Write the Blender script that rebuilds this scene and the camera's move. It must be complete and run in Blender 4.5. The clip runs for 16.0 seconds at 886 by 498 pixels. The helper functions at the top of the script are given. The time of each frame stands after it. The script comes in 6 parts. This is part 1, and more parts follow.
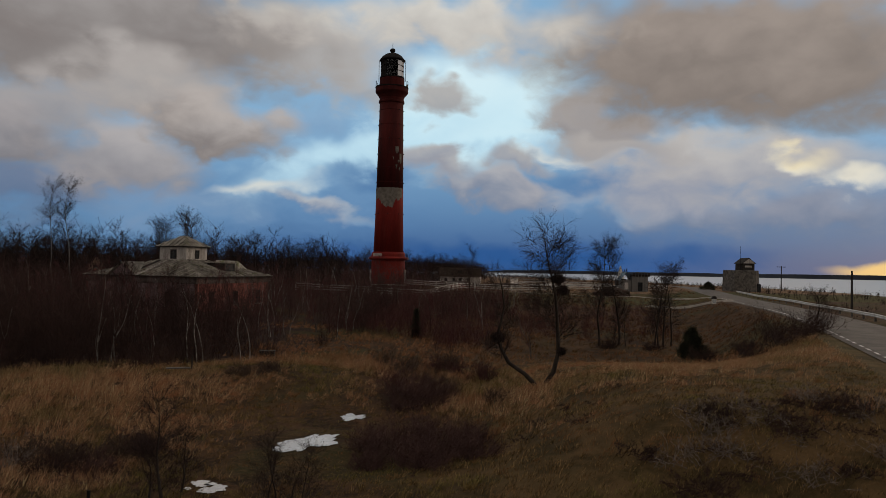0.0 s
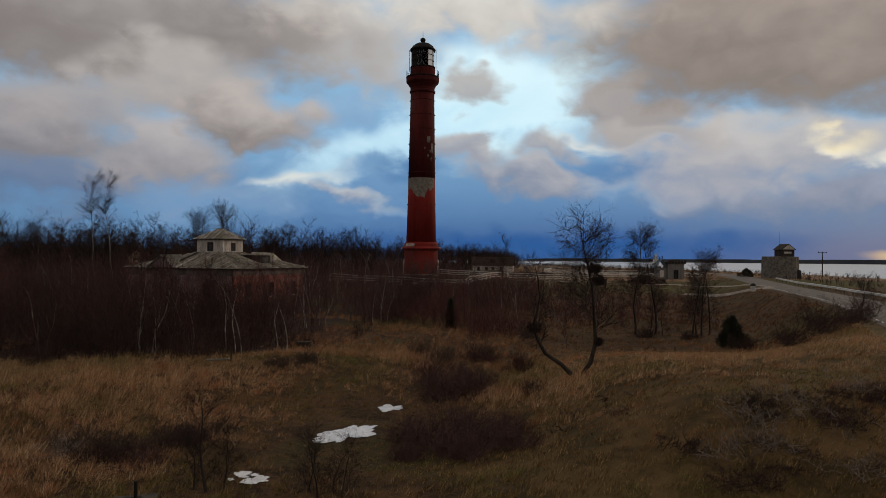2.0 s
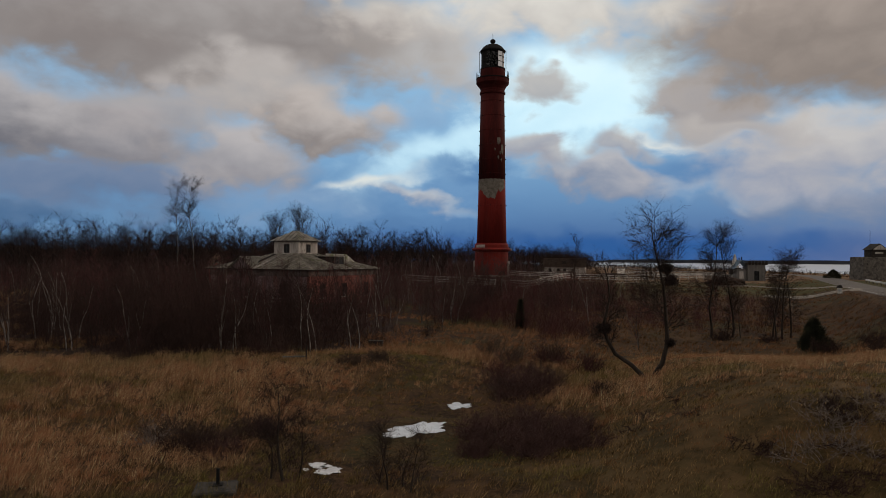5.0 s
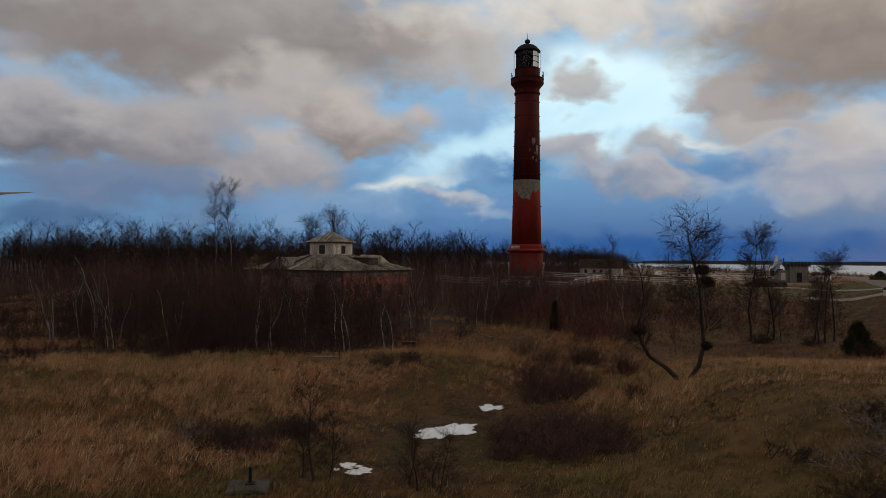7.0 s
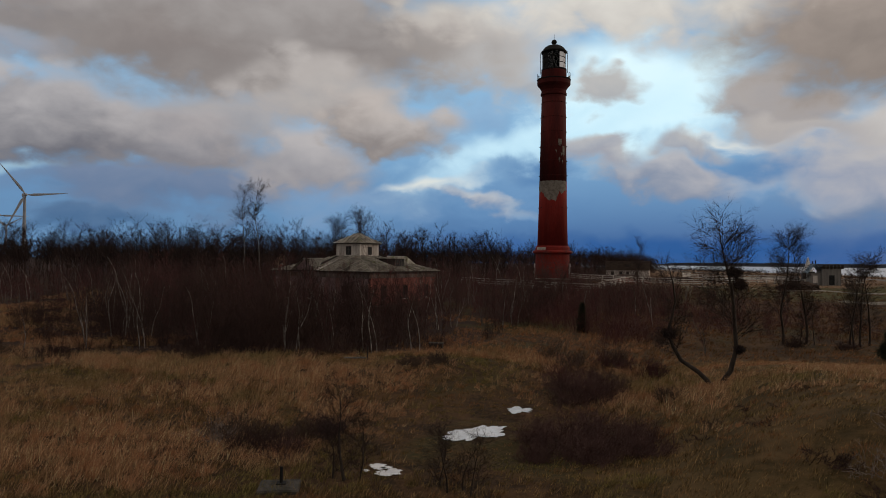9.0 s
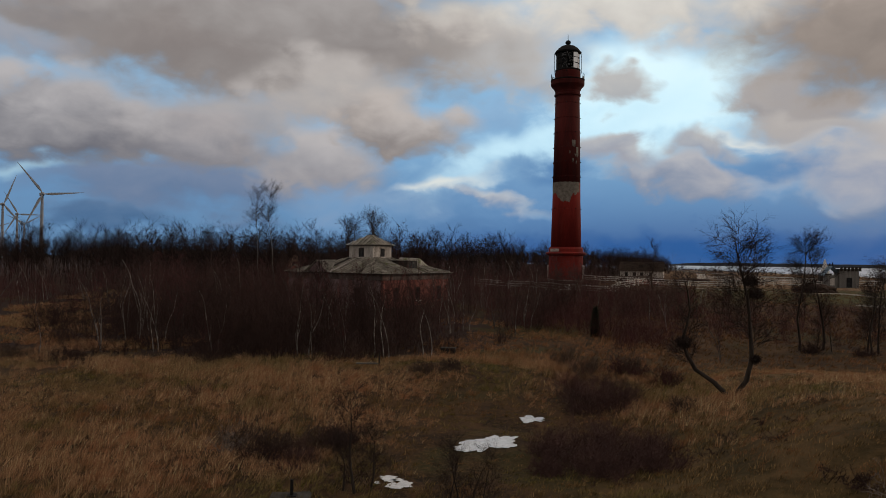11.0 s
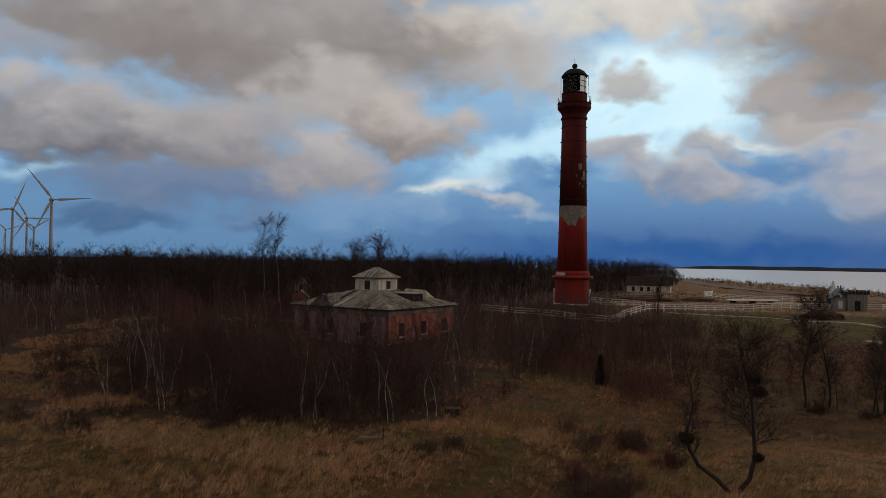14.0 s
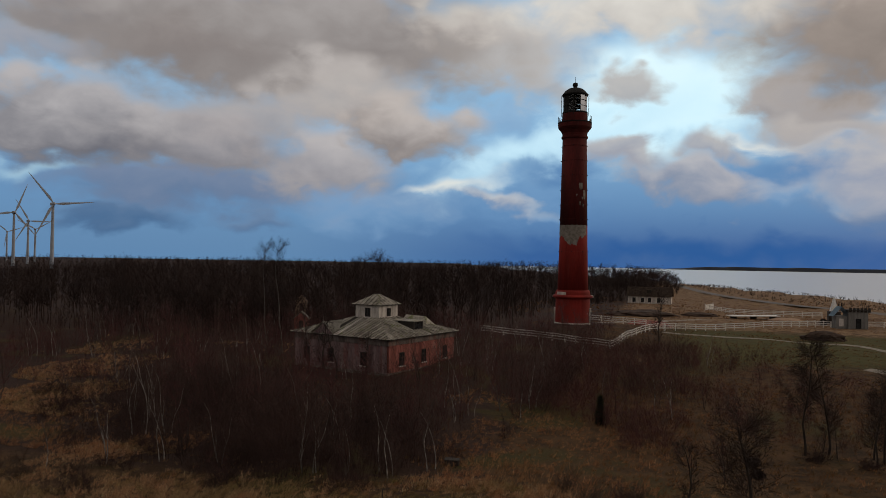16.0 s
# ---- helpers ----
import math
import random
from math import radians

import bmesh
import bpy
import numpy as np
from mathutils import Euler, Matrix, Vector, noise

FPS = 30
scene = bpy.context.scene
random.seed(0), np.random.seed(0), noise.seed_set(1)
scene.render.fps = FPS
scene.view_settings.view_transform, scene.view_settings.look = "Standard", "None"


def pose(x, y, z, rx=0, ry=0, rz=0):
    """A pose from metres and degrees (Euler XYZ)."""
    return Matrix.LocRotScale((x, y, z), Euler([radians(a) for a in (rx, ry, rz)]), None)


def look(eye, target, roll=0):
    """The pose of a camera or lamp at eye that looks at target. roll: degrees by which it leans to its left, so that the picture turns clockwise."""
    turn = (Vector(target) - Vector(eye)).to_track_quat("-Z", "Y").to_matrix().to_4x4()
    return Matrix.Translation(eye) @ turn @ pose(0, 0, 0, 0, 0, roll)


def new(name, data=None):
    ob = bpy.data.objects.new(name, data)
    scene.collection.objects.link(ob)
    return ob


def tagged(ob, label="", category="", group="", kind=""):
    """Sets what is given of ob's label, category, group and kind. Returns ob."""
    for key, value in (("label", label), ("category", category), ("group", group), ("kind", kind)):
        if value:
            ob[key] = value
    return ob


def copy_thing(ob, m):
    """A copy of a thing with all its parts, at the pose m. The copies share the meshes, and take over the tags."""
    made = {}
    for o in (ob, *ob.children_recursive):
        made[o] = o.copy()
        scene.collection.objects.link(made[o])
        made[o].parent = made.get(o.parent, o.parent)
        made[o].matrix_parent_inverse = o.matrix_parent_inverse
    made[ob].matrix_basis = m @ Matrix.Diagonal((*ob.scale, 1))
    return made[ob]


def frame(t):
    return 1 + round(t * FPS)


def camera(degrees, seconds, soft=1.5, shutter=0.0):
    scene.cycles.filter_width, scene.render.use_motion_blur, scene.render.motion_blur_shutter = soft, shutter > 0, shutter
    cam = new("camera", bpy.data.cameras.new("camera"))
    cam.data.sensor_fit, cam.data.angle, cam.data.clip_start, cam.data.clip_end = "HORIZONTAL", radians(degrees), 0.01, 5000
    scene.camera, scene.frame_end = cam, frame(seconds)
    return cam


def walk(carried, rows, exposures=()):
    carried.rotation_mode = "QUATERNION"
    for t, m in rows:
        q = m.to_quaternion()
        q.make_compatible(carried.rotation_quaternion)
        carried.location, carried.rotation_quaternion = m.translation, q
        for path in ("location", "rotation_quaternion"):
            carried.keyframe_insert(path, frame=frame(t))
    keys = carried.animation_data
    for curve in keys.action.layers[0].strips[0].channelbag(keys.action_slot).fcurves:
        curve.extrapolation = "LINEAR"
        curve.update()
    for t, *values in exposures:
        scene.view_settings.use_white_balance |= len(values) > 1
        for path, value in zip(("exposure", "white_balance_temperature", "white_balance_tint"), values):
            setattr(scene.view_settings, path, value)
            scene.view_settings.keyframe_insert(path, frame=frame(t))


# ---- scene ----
cam = camera(64.3, 16.0, soft=0.8)
PATH = [
    (0, (0.536, 0.278, 3.926), (0.414, 2.274, 3.981), 1.1),
    (0.5, (0.562, 0.404, 3.903), (0.363, 2.393, 3.954), 1.6),
    (1, (0.466, 0.402, 3.92), (0.283, 2.393, 3.965), 1.2),
    (1.5, (0.376, 0.428, 3.96), (0.146, 2.414, 4.011), 0.6),
    (2, (0.376, 0.355, 4.017), (0.164, 2.344, 4.04), 0.5),
    (2.5, (0.497, 0.306, 4.024), (0.272, 2.293, 4.046), 0.4),
    (3, (0.519, 0.233, 3.938), (0.254, 2.215, 3.96), 0.4),
    (3.5, (0.574, 0.169, 3.906), (0.267, 2.146, 3.927), 0.5),
    (4, (0.71, 0.113, 3.912), (0.364, 2.083, 3.935), 0.5),
    (4.5, (0.728, 0.118, 3.899), (0.349, 2.081, 3.923), 0.4),
    (5, (0.58, -0.035, 3.93), (0.169, 1.922, 3.956), 0.4),
    (7.5, (0.762, 0.059, 3.958), (0.234, 1.987, 3.986), 0.4),
    (8, (0.762, 0.029, 3.973), (0.215, 1.953, 4.001), 0.4),
    (8.5, (0.532, -0.028, 3.97), (-0.03, 1.892, 3.998), 0.5),
    (9, (0.548, 0.045, 3.954), (-0.028, 1.96, 3.985), 0.6),
    (9.5, (0.637, 0.134, 3.963), (0.049, 2.045, 3.993), 0.6),
    (10, (0.522, 0.242, 4.033), (-0.075, 2.151, 4.061), 0.7),
    (11.25, (0.56, 0.2, 4.56), (-0.055, 2.103, 4.589), 0.75),
    (12.5, (0.652, 0.076, 6.117), (0.026, 1.975, 6.149), 0.8),
    (13, (0.656, 0.076, 7.053), (0.029, 1.975, 7.087), 0.9),
    (13.5, (0.701, 0.096, 8.082), (0.072, 1.995, 8.116), 0.8),
    (14, (0.727, 0.084, 9.083), (0.096, 1.982, 9.116), 0.9),
    (14.5, (0.709, 0.11, 10.129), (0.077, 2.008, 10.162), 0.9),
    (15, (0.692, 0.09, 11.144), (0.06, 1.988, 11.177), 0.9),
    (15.5, (0.812, 0.008, 12.179), (0.179, 1.905, 12.213), 0.9),
    (16, (0.823, 0.0, 13.144), (0.189, 1.897, 13.178), 0.9),
]
walk(cam, [(t, look(eye, target, roll)) for t, eye, target, roll in PATH], exposures=((0.0, -0.18), (1.0, -0.10), (2.5, -0.03), (4.0, 0.0), (16.0, 0.0)))

# ---- world, sun, exposure ----


class Nodes:
    """Short hand for building a node tree."""

    def __init__(self, tree):
        self.tree = tree
        tree.nodes.clear()

    def node(self, kind):
        return self.tree.nodes.new(kind)

    def link(self, value, socket):
        if isinstance(value, bpy.types.NodeSocket):
            self.tree.links.new(value, socket)
        elif value is not None:
            socket.default_value = value

    def math(self, op, a, b=None, c=None, clamp=False):
        n = self.node("ShaderNodeMath")
        n.operation, n.use_clamp = op, clamp
        for value, socket in zip((a, b, c), n.inputs):
            self.link(value, socket)
        return n.outputs[0]

    def mix(self, fac, a, b):
        n = self.node("ShaderNodeMix")
        n.data_type = "RGBA"
        self.link(fac, n.inputs[0])
        self.link(a if isinstance(a, bpy.types.NodeSocket) else (*a, 1), n.inputs[6])
        self.link(b if isinstance(b, bpy.types.NodeSocket) else (*b, 1), n.inputs[7])
        return n.outputs[2]

    def noise(self, vector, scale, detail=4.0, rough=0.55, distort=0.0):
        n = self.node("ShaderNodeTexNoise")
        self.link(vector, n.inputs["Vector"])
        n.inputs["Scale"].default_value = scale
        n.inputs["Detail"].default_value = detail
        n.inputs["Roughness"].default_value = rough
        n.inputs["Distortion"].default_value = distort
        return n.outputs["Fac"]

    def step(self, value, low, high, out0=0.0, out1=1.0):
        n = self.node("ShaderNodeMapRange")
        n.interpolation_type = "SMOOTHSTEP"
        self.link(value, n.inputs[0])
        for i, v in enumerate((low, high, out0, out1)):
            self.link(v, n.inputs[i + 1])
        return n.outputs[0]


SUN_AZIMUTH, SUN_ELEVATION = 48.0, 5.0   # degrees: to the right of +y, above the horizon


def sky():
    """Broken evening cloud: cumulus laid one over another before a blue sky, each lit above and grey below."""
    world = bpy.data.worlds.new("evening_sky")
    scene.world = world
    world.use_nodes = True
    n = Nodes(world.node_tree)
    d = n.node("ShaderNodeTexCoord").outputs["Generated"]
    xyz = n.node("ShaderNodeSeparateXYZ")
    n.link(d, xyz.inputs[0])
    x, y, z = xyz.outputs
    az = n.math("MULTIPLY", n.math("ARCTAN2", x, y), 57.2958)
    el = n.math("MULTIPLY", n.math("ARCSINE", z), 57.2958)
    flat = n.node("ShaderNodeCombineXYZ")
    n.link(n.math("MULTIPLY", az, 0.11), flat.inputs[0])
    n.link(n.math("MULTIPLY", el, 0.17), flat.inputs[1])
    flat.inputs[2].default_value = 3.7
    shifted = n.node("ShaderNodeVectorMath")
    shifted.operation = "ADD"
    n.link(flat.outputs[0], shifted.inputs[0])
    shifted.inputs[1].default_value = (17.3, 12.1, 4.0)
    big = n.noise(flat.outputs[0], 1.0, 3, 0.5, 0.3)
    billow = n.noise(shifted.outputs[0], 1.5, 3, 0.5, 0.3)
    wisp = n.noise(shifted.outputs[0], 2.6, 6, 0.5, 0.4)
    wisp_b = n.noise(flat.outputs[0], 3.6, 7, 0.54, 0.3)
    # rounded cauliflower edges
    puffs = n.node("ShaderNodeTexVoronoi")
    puffs.feature = "SMOOTH_F1"
    warped = n.node("ShaderNodeVectorMath")
    warped.operation = "ADD"
    jitter = n.node("ShaderNodeCombineXYZ")
    n.link(n.math("MULTIPLY", wisp, 0.35), jitter.inputs[0])
    n.link(n.math("MULTIPLY", wisp_b, 0.35), jitter.inputs[1])
    n.link(flat.outputs[0], warped.inputs[0])
    n.link(jitter.outputs[0], warped.inputs[1])
    n.link(warped.outputs[0], puffs.inputs["Vector"])
    puffs.inputs["Scale"].default_value = 2.6
    puffs.inputs["Smoothness"].default_value = 0.8
    puff = puffs.outputs["Distance"]

    def swing(value, by, middle=0.5):
        return n.math("MULTIPLY", n.math("SUBTRACT", value, middle), by)

    waz = n.math("ADD", n.math("ADD", az, swing(big, 8.0)), swing(wisp_b, 3.2))
    wel = n.math("ADD", n.math("ADD", el, swing(billow, 4.0)), swing(wisp, 2.6))
    wel = n.math("ADD", wel, swing(puff, 1.9, 0.35))
    grain = n.math("ADD", swing(wisp, 1.3), n.math("ADD", swing(puff, -0.9, 0.35), swing(wisp_b, 0.7)))

    def inside(a, e, ra, re, tilt=0.0):
        """1 in the middle, 0 at the edge, and the height within from -1 to 1; tilt: rise per degree to the right."""
        da = n.math("DIVIDE", n.math("SUBTRACT", waz, a), ra)
        de = n.math("SUBTRACT", wel, e)
        if tilt:
            de = n.math("SUBTRACT", de, n.math("MULTIPLY", n.math("SUBTRACT", waz, a), tilt))
        de = n.math("DIVIDE", de, re)
        r = n.math("SQRT", n.math("ADD", n.math("MULTIPLY", da, da), n.math("MULTIPLY", de, de)))
        return n.math("SUBTRACT", 1.0, r), de

    # clear sky: deep blue low over the water, pale where the cloud opens, with the true sky's own colour in it
    low = n.mix(n.step(az, -34, -8), (0.105, 0.225, 0.40), (0.030, 0.110, 0.30))
    low = n.mix(n.step(az, 12, 26), low, (0.085, 0.140, 0.27))
    col = n.mix(n.step(el, 0.3, 6.5), low, (0.125, 0.265, 0.47))
    col = n.mix(n.step(el, 5, 11), col, (0.24, 0.43, 0.64))
    nishita = n.node("ShaderNodeTexSky")
    nishita.sky_type, nishita.sun_disc = "NISHITA", False
    nishita.sun_elevation, nishita.sun_rotation = radians(SUN_ELEVATION), radians(SUN_AZIMUTH)
    mild = n.node("ShaderNodeMix")
    mild.data_type, mild.blend_type = "RGBA", "ADD"
    mild.inputs[0].default_value = 0.005
    n.link(col, mild.inputs[6])
    n.link(nishita.outputs[0], mild.inputs[7])
    col = mild.outputs[2]

    def cloud(a, e, ra, re, tilt, shade, light, soft, cover):
        """Lays one cloud over the sky so far: middle, half sizes, rise to the right, colour below and above, softness, cover."""
        body, tall = inside(a, e, ra, re, tilt)
        body = n.math("ADD", body, n.math("MULTIPLY", grain, 0.29))
        alpha = n.math("MULTIPLY", n.step(body, 0.0, soft), cover)
        lift = n.math("ADD", n.math("MULTIPLY", tall, 0.8), n.math("MULTIPLY", grain, 0.65))
        return n.mix(alpha, col, n.mix(n.step(lift, -0.9, 0.8), shade, light))

    deep, slate, slate_light = (0.022, 0.095, 0.29), (0.085, 0.200, 0.40), (0.185, 0.340, 0.55)
    mauve, mauve_light = (0.150, 0.195, 0.295), (0.280, 0.300, 0.370)
    grey, grey_light = (0.205, 0.192, 0.200), (0.46, 0.43, 0.42)
    dun, dun_light = (0.245, 0.210, 0.195), (0.45, 0.405, 0.38)
    brown, brown_light = (0.215, 0.178, 0.155), (0.365, 0.305, 0.265)
    cream, pale = (0.78, 0.76, 0.68), (0.60, 0.84, 0.95)
    # low banks of slate and mauve
    col = cloud(-12, 4.8, 11, 4.0, 0.0, slate, slate_light, 0.9, 0.75)
    col = cloud(4, 0.9, 24, 1.9, 0.0, deep, deep, 0.9, 0.85)
    col = cloud(-38, 5.4, 15, 2.6, 0.0, (0.110, 0.165, 0.275), (0.185, 0.22, 0.31), 0.7, 0.85)
    col = cloud(-24, 4.6, 9, 2.4, 0.0, slate_light, (0.26, 0.33, 0.45), 0.8, 0.6)
    col = cloud(-43.5, 3.0, 6.5, 1.5, 0.0, (0.050, 0.115, 0.235), (0.10, 0.17, 0.29), 0.6, 0.85)
    col = cloud(-33.5, 2.9, 5, 1.1, 0.0, (0.085, 0.155, 0.28), (0.15, 0.21, 0.32), 0.7, 0.75)
    col = cloud(-48.5, 6.4, 5.5, 0.9, 0.0, (0.33, 0.52, 0.66), (0.38, 0.56, 0.68), 1.0, 0.85)
    # the pale opening, running down to the left of the tower
    col = cloud(-1.0, 12.8, 12.5, 7.0, 0.0, (0.62, 0.86, 0.96), (0.73, 0.92, 0.98), 0.6, 0.98)
    col = cloud(-9.5, 9.6, 14.5, 3.0, 0.34, (0.50, 0.74, 0.88), pale, 0.9, 0.9)
    col = cloud(-14.5, 11.6, 4.0, 1.8, 0.1, (0.19, 0.33, 0.52), (0.27, 0.42, 0.60), 0.9, 0.7)
    col = cloud(-17.9, 6.2, 5.6, 1.1, 0.05, (0.60, 0.68, 0.70), cream, 1.0, 0.9)
    col = cloud(-14.6, 4.9, 5.5, 0.8, -0.22, mauve_light, (0.62, 0.62, 0.60), 1.0, 0.8)
    col = cloud(-8.5, 7.4, 6.5, 1.6, 0.1, slate, (0.11, 0.235, 0.44), 0.8, 0.8)
    col = cloud(-10.5, 4.4, 2.6, 0.9, 0.0, slate_light, (0.36, 0.41, 0.47), 0.9, 0.7)
    # the broken row to the right of the tower
    col = cloud(9.5, 6.6, 9.5, 2.9, 0.0, slate, (0.14, 0.265, 0.46), 0.7, 0.85)
    col = cloud(6.5, 9.15, 7.5, 0.75, -0.13, (0.55, 0.62, 0.66), cream, 1.0, 0.9)
    col = cloud(9.2, 5.1, 6.2, 1.3, -0.05, slate_light, (0.42, 0.46, 0.52), 0.8, 0.75)
    col = cloud(0.8, 6.5, 6.6, 2.2, -0.30, (0.20, 0.24, 0.33), (0.47, 0.45, 0.46), 0.55, 0.9)
    col = cloud(-4.2, 9.1, 4.6, 1.8, -0.08, (0.27, 0.29, 0.36), (0.47, 0.44, 0.43), 0.6, 0.9)
    col = cloud(2.6, 8.7, 4.6, 1.6, -0.14, mauve_light, (0.47, 0.44, 0.42), 0.6, 0.9)
    col = cloud(15.5, 4.9, 9.5, 2.8, 0.0, mauve, (0.34, 0.37, 0.44), 0.8, 0.85)
    col = cloud(25, 4.4, 11, 3.2, 0.0, mauve, (0.34, 0.35, 0.41), 0.8, 0.9)
    col = cloud(14.5, 6.6, 8.0, 2.4, 0.0, (0.28, 0.31, 0.40), (0.46, 0.46, 0.49), 0.7, 0.85)
    # the great dun cloud above on the right, lit at its lower rim
    col = cloud(19, 8.2, 14.5, 3.2, 0.0, (0.35, 0.36, 0.41), (0.58, 0.55, 0.52), 0.6, 0.95)
    col = cloud(8.6, 11.9, 6.6, 3.0, -0.2, (0.29, 0.265, 0.265), dun_light, 0.5, 0.95)
    col = cloud(19.5, 16.2, 22.5, 7.2, -0.10, brown, brown_light, 0.55, 0.98)
    col = cloud(10.5, 9.6, 8.0, 1.6, -0.2, (0.37, 0.345, 0.345), (0.46, 0.43, 0.41), 0.8, 0.85)
    col = cloud(23.2, 8.4, 3.6, 1.1, -0.15, cream, (0.95, 0.80, 0.48), 0.9, 0.95)
    col = cloud(27.4, 6.9, 4.6, 1.2, -0.1, cream, (0.92, 0.84, 0.66), 0.9, 0.9)
    # puffs beside the lantern
    col = cloud(-5.0, 13.7, 3.3, 1.9, 0.0, (0.35, 0.345, 0.36), (0.46, 0.43, 0.41), 0.6, 0.9)
    col = cloud(-10.6, 13.9, 4.0, 2.6, 0.0, (0.37, 0.355, 0.35), (0.44, 0.41, 0.39), 0.8, 0.75)
    # the high cover on the left
    col = cloud(-14, 17.0, 10.0, 4.4, 0.0, (0.46, 0.43, 0.405), (0.58, 0.55, 0.515), 0.7, 0.9)
    col = cloud(-33, 17.4, 27, 6.6, 0.0, (0.215, 0.185, 0.172), (0.355, 0.325, 0.31), 0.5, 0.97)
    col = cloud(-27, 13.6, 8.5, 3.4, 0.0, (0.37, 0.34, 0.325), (0.50, 0.465, 0.445), 0.7, 0.85)
    col = cloud(-25.5, 12.3, 7.0, 2.3, -0.05, (0.33, 0.31, 0.31), (0.45, 0.42, 0.40), 0.7, 0.9)
    col = cloud(-34.5, 11.3, 9.0, 3.3, 0.0, (0.29, 0.27, 0.275), (0.42, 0.39, 0.38), 0.8, 0.9)
    col = cloud(-38.2, 16.4, 9.0, 2.4, 0.05, (0.190, 0.165, 0.16), (0.27, 0.24, 0.23), 0.9, 0.85)
    col = cloud(-46, 17.6, 5.5, 2.2, 0.0, (0.20, 0.18, 0.18), (0.29, 0.265, 0.26), 0.9, 0.8)
    col = cloud(-48.5, 14.8, 5.5, 1.7, 0.1, (0.27, 0.29, 0.35), (0.34, 0.355, 0.40), 0.9, 0.85)
    col = cloud(-16.5, 18.9, 8.5, 2.4, 0.0, dun_light, (0.60, 0.57, 0.52), 0.9, 0.85)
    col = cloud(-3, 19.4, 15, 3.2, -0.05, (0.54, 0.50, 0.455), (0.74, 0.70, 0.63), 0.7, 0.93)
    # heaped clouds lit on their tops
    col = cloud(-28.2, 7.8, 8.4, 3.5, 0.0, (0.26, 0.25, 0.27), (0.46, 0.43, 0.425), 0.5, 0.95)
    col = cloud(-37.6, 9.0, 7.6, 3.2, -0.05, (0.19, 0.18, 0.195), (0.385, 0.36, 0.365), 0.5, 0.95)
    col = cloud(-46, 9.9, 9.8, 4.3, 0.0, (0.115, 0.115, 0.138), (0.44, 0.42, 0.425), 0.45, 0.98)
    col = cloud(-21.3, 10.7, 7.2, 2.9, -0.10, (0.225, 0.195, 0.185), (0.49, 0.445, 0.42), 0.45, 0.97)
    # the rest of the sky: the same broken cloud, thinner and brighter overhead
    outside = n.step(n.math("ABSOLUTE", n.math("ADD", az, 11.0)), 44, 60)
    above = n.step(el, 20, 32)
    rest = n.mix(n.step(wisp, 0.35, 0.65), (0.19, 0.175, 0.165), (0.34, 0.31, 0.29))
    rest = n.mix(above, rest, n.mix(n.step(wisp, 0.35, 0.65), (0.32, 0.285, 0.255), (0.52, 0.46, 0.41)))
    col = n.mix(n.math("MAXIMUM", outside, above), col, rest)
    # the last glow on the horizon
    da = n.math("DIVIDE", n.math("SUBTRACT", az, 29.5), 5.5)
    de = n.math("DIVIDE", n.math("SUBTRACT", n.math("ADD", el, swing(wisp, 1.4)), 0.4), 0.75)
    glow = n.math("SUBTRACT", 1.0, n.math("SQRT", n.math("ADD", n.math("MULTIPLY", da, da), n.math("MULTIPLY", de, de))))
    col = n.mix(n.math("MULTIPLY", n.step(glow, 0.0, 0.7), 0.95), col, (1.0, 0.66, 0.25))
    # under the horizon: dull ground light
    col = n.mix(n.step(el, -1.5, -4.0), col, (0.05, 0.045, 0.04))
    out = n.node("ShaderNodeBackground")
    n.link(col, out.inputs[0])
    out.inputs[1].default_value = 1.06
    n.link(out.outputs[0], n.node("ShaderNodeOutputWorld").inputs[0])


sky()
sun_data = bpy.data.lights.new("sun", "SUN")
sun_data.energy, sun_data.angle, sun_data.color = 0.7, radians(14), (1.0, 0.76, 0.54)
sun = new("sun", sun_data)
sun.matrix_world = look((0, 0, 60), (-math.sin(radians(SUN_AZIMUTH)), -math.cos(radians(SUN_AZIMUTH)), 60 - math.tan(radians(SUN_ELEVATION + 12))))

# ---- materials ----


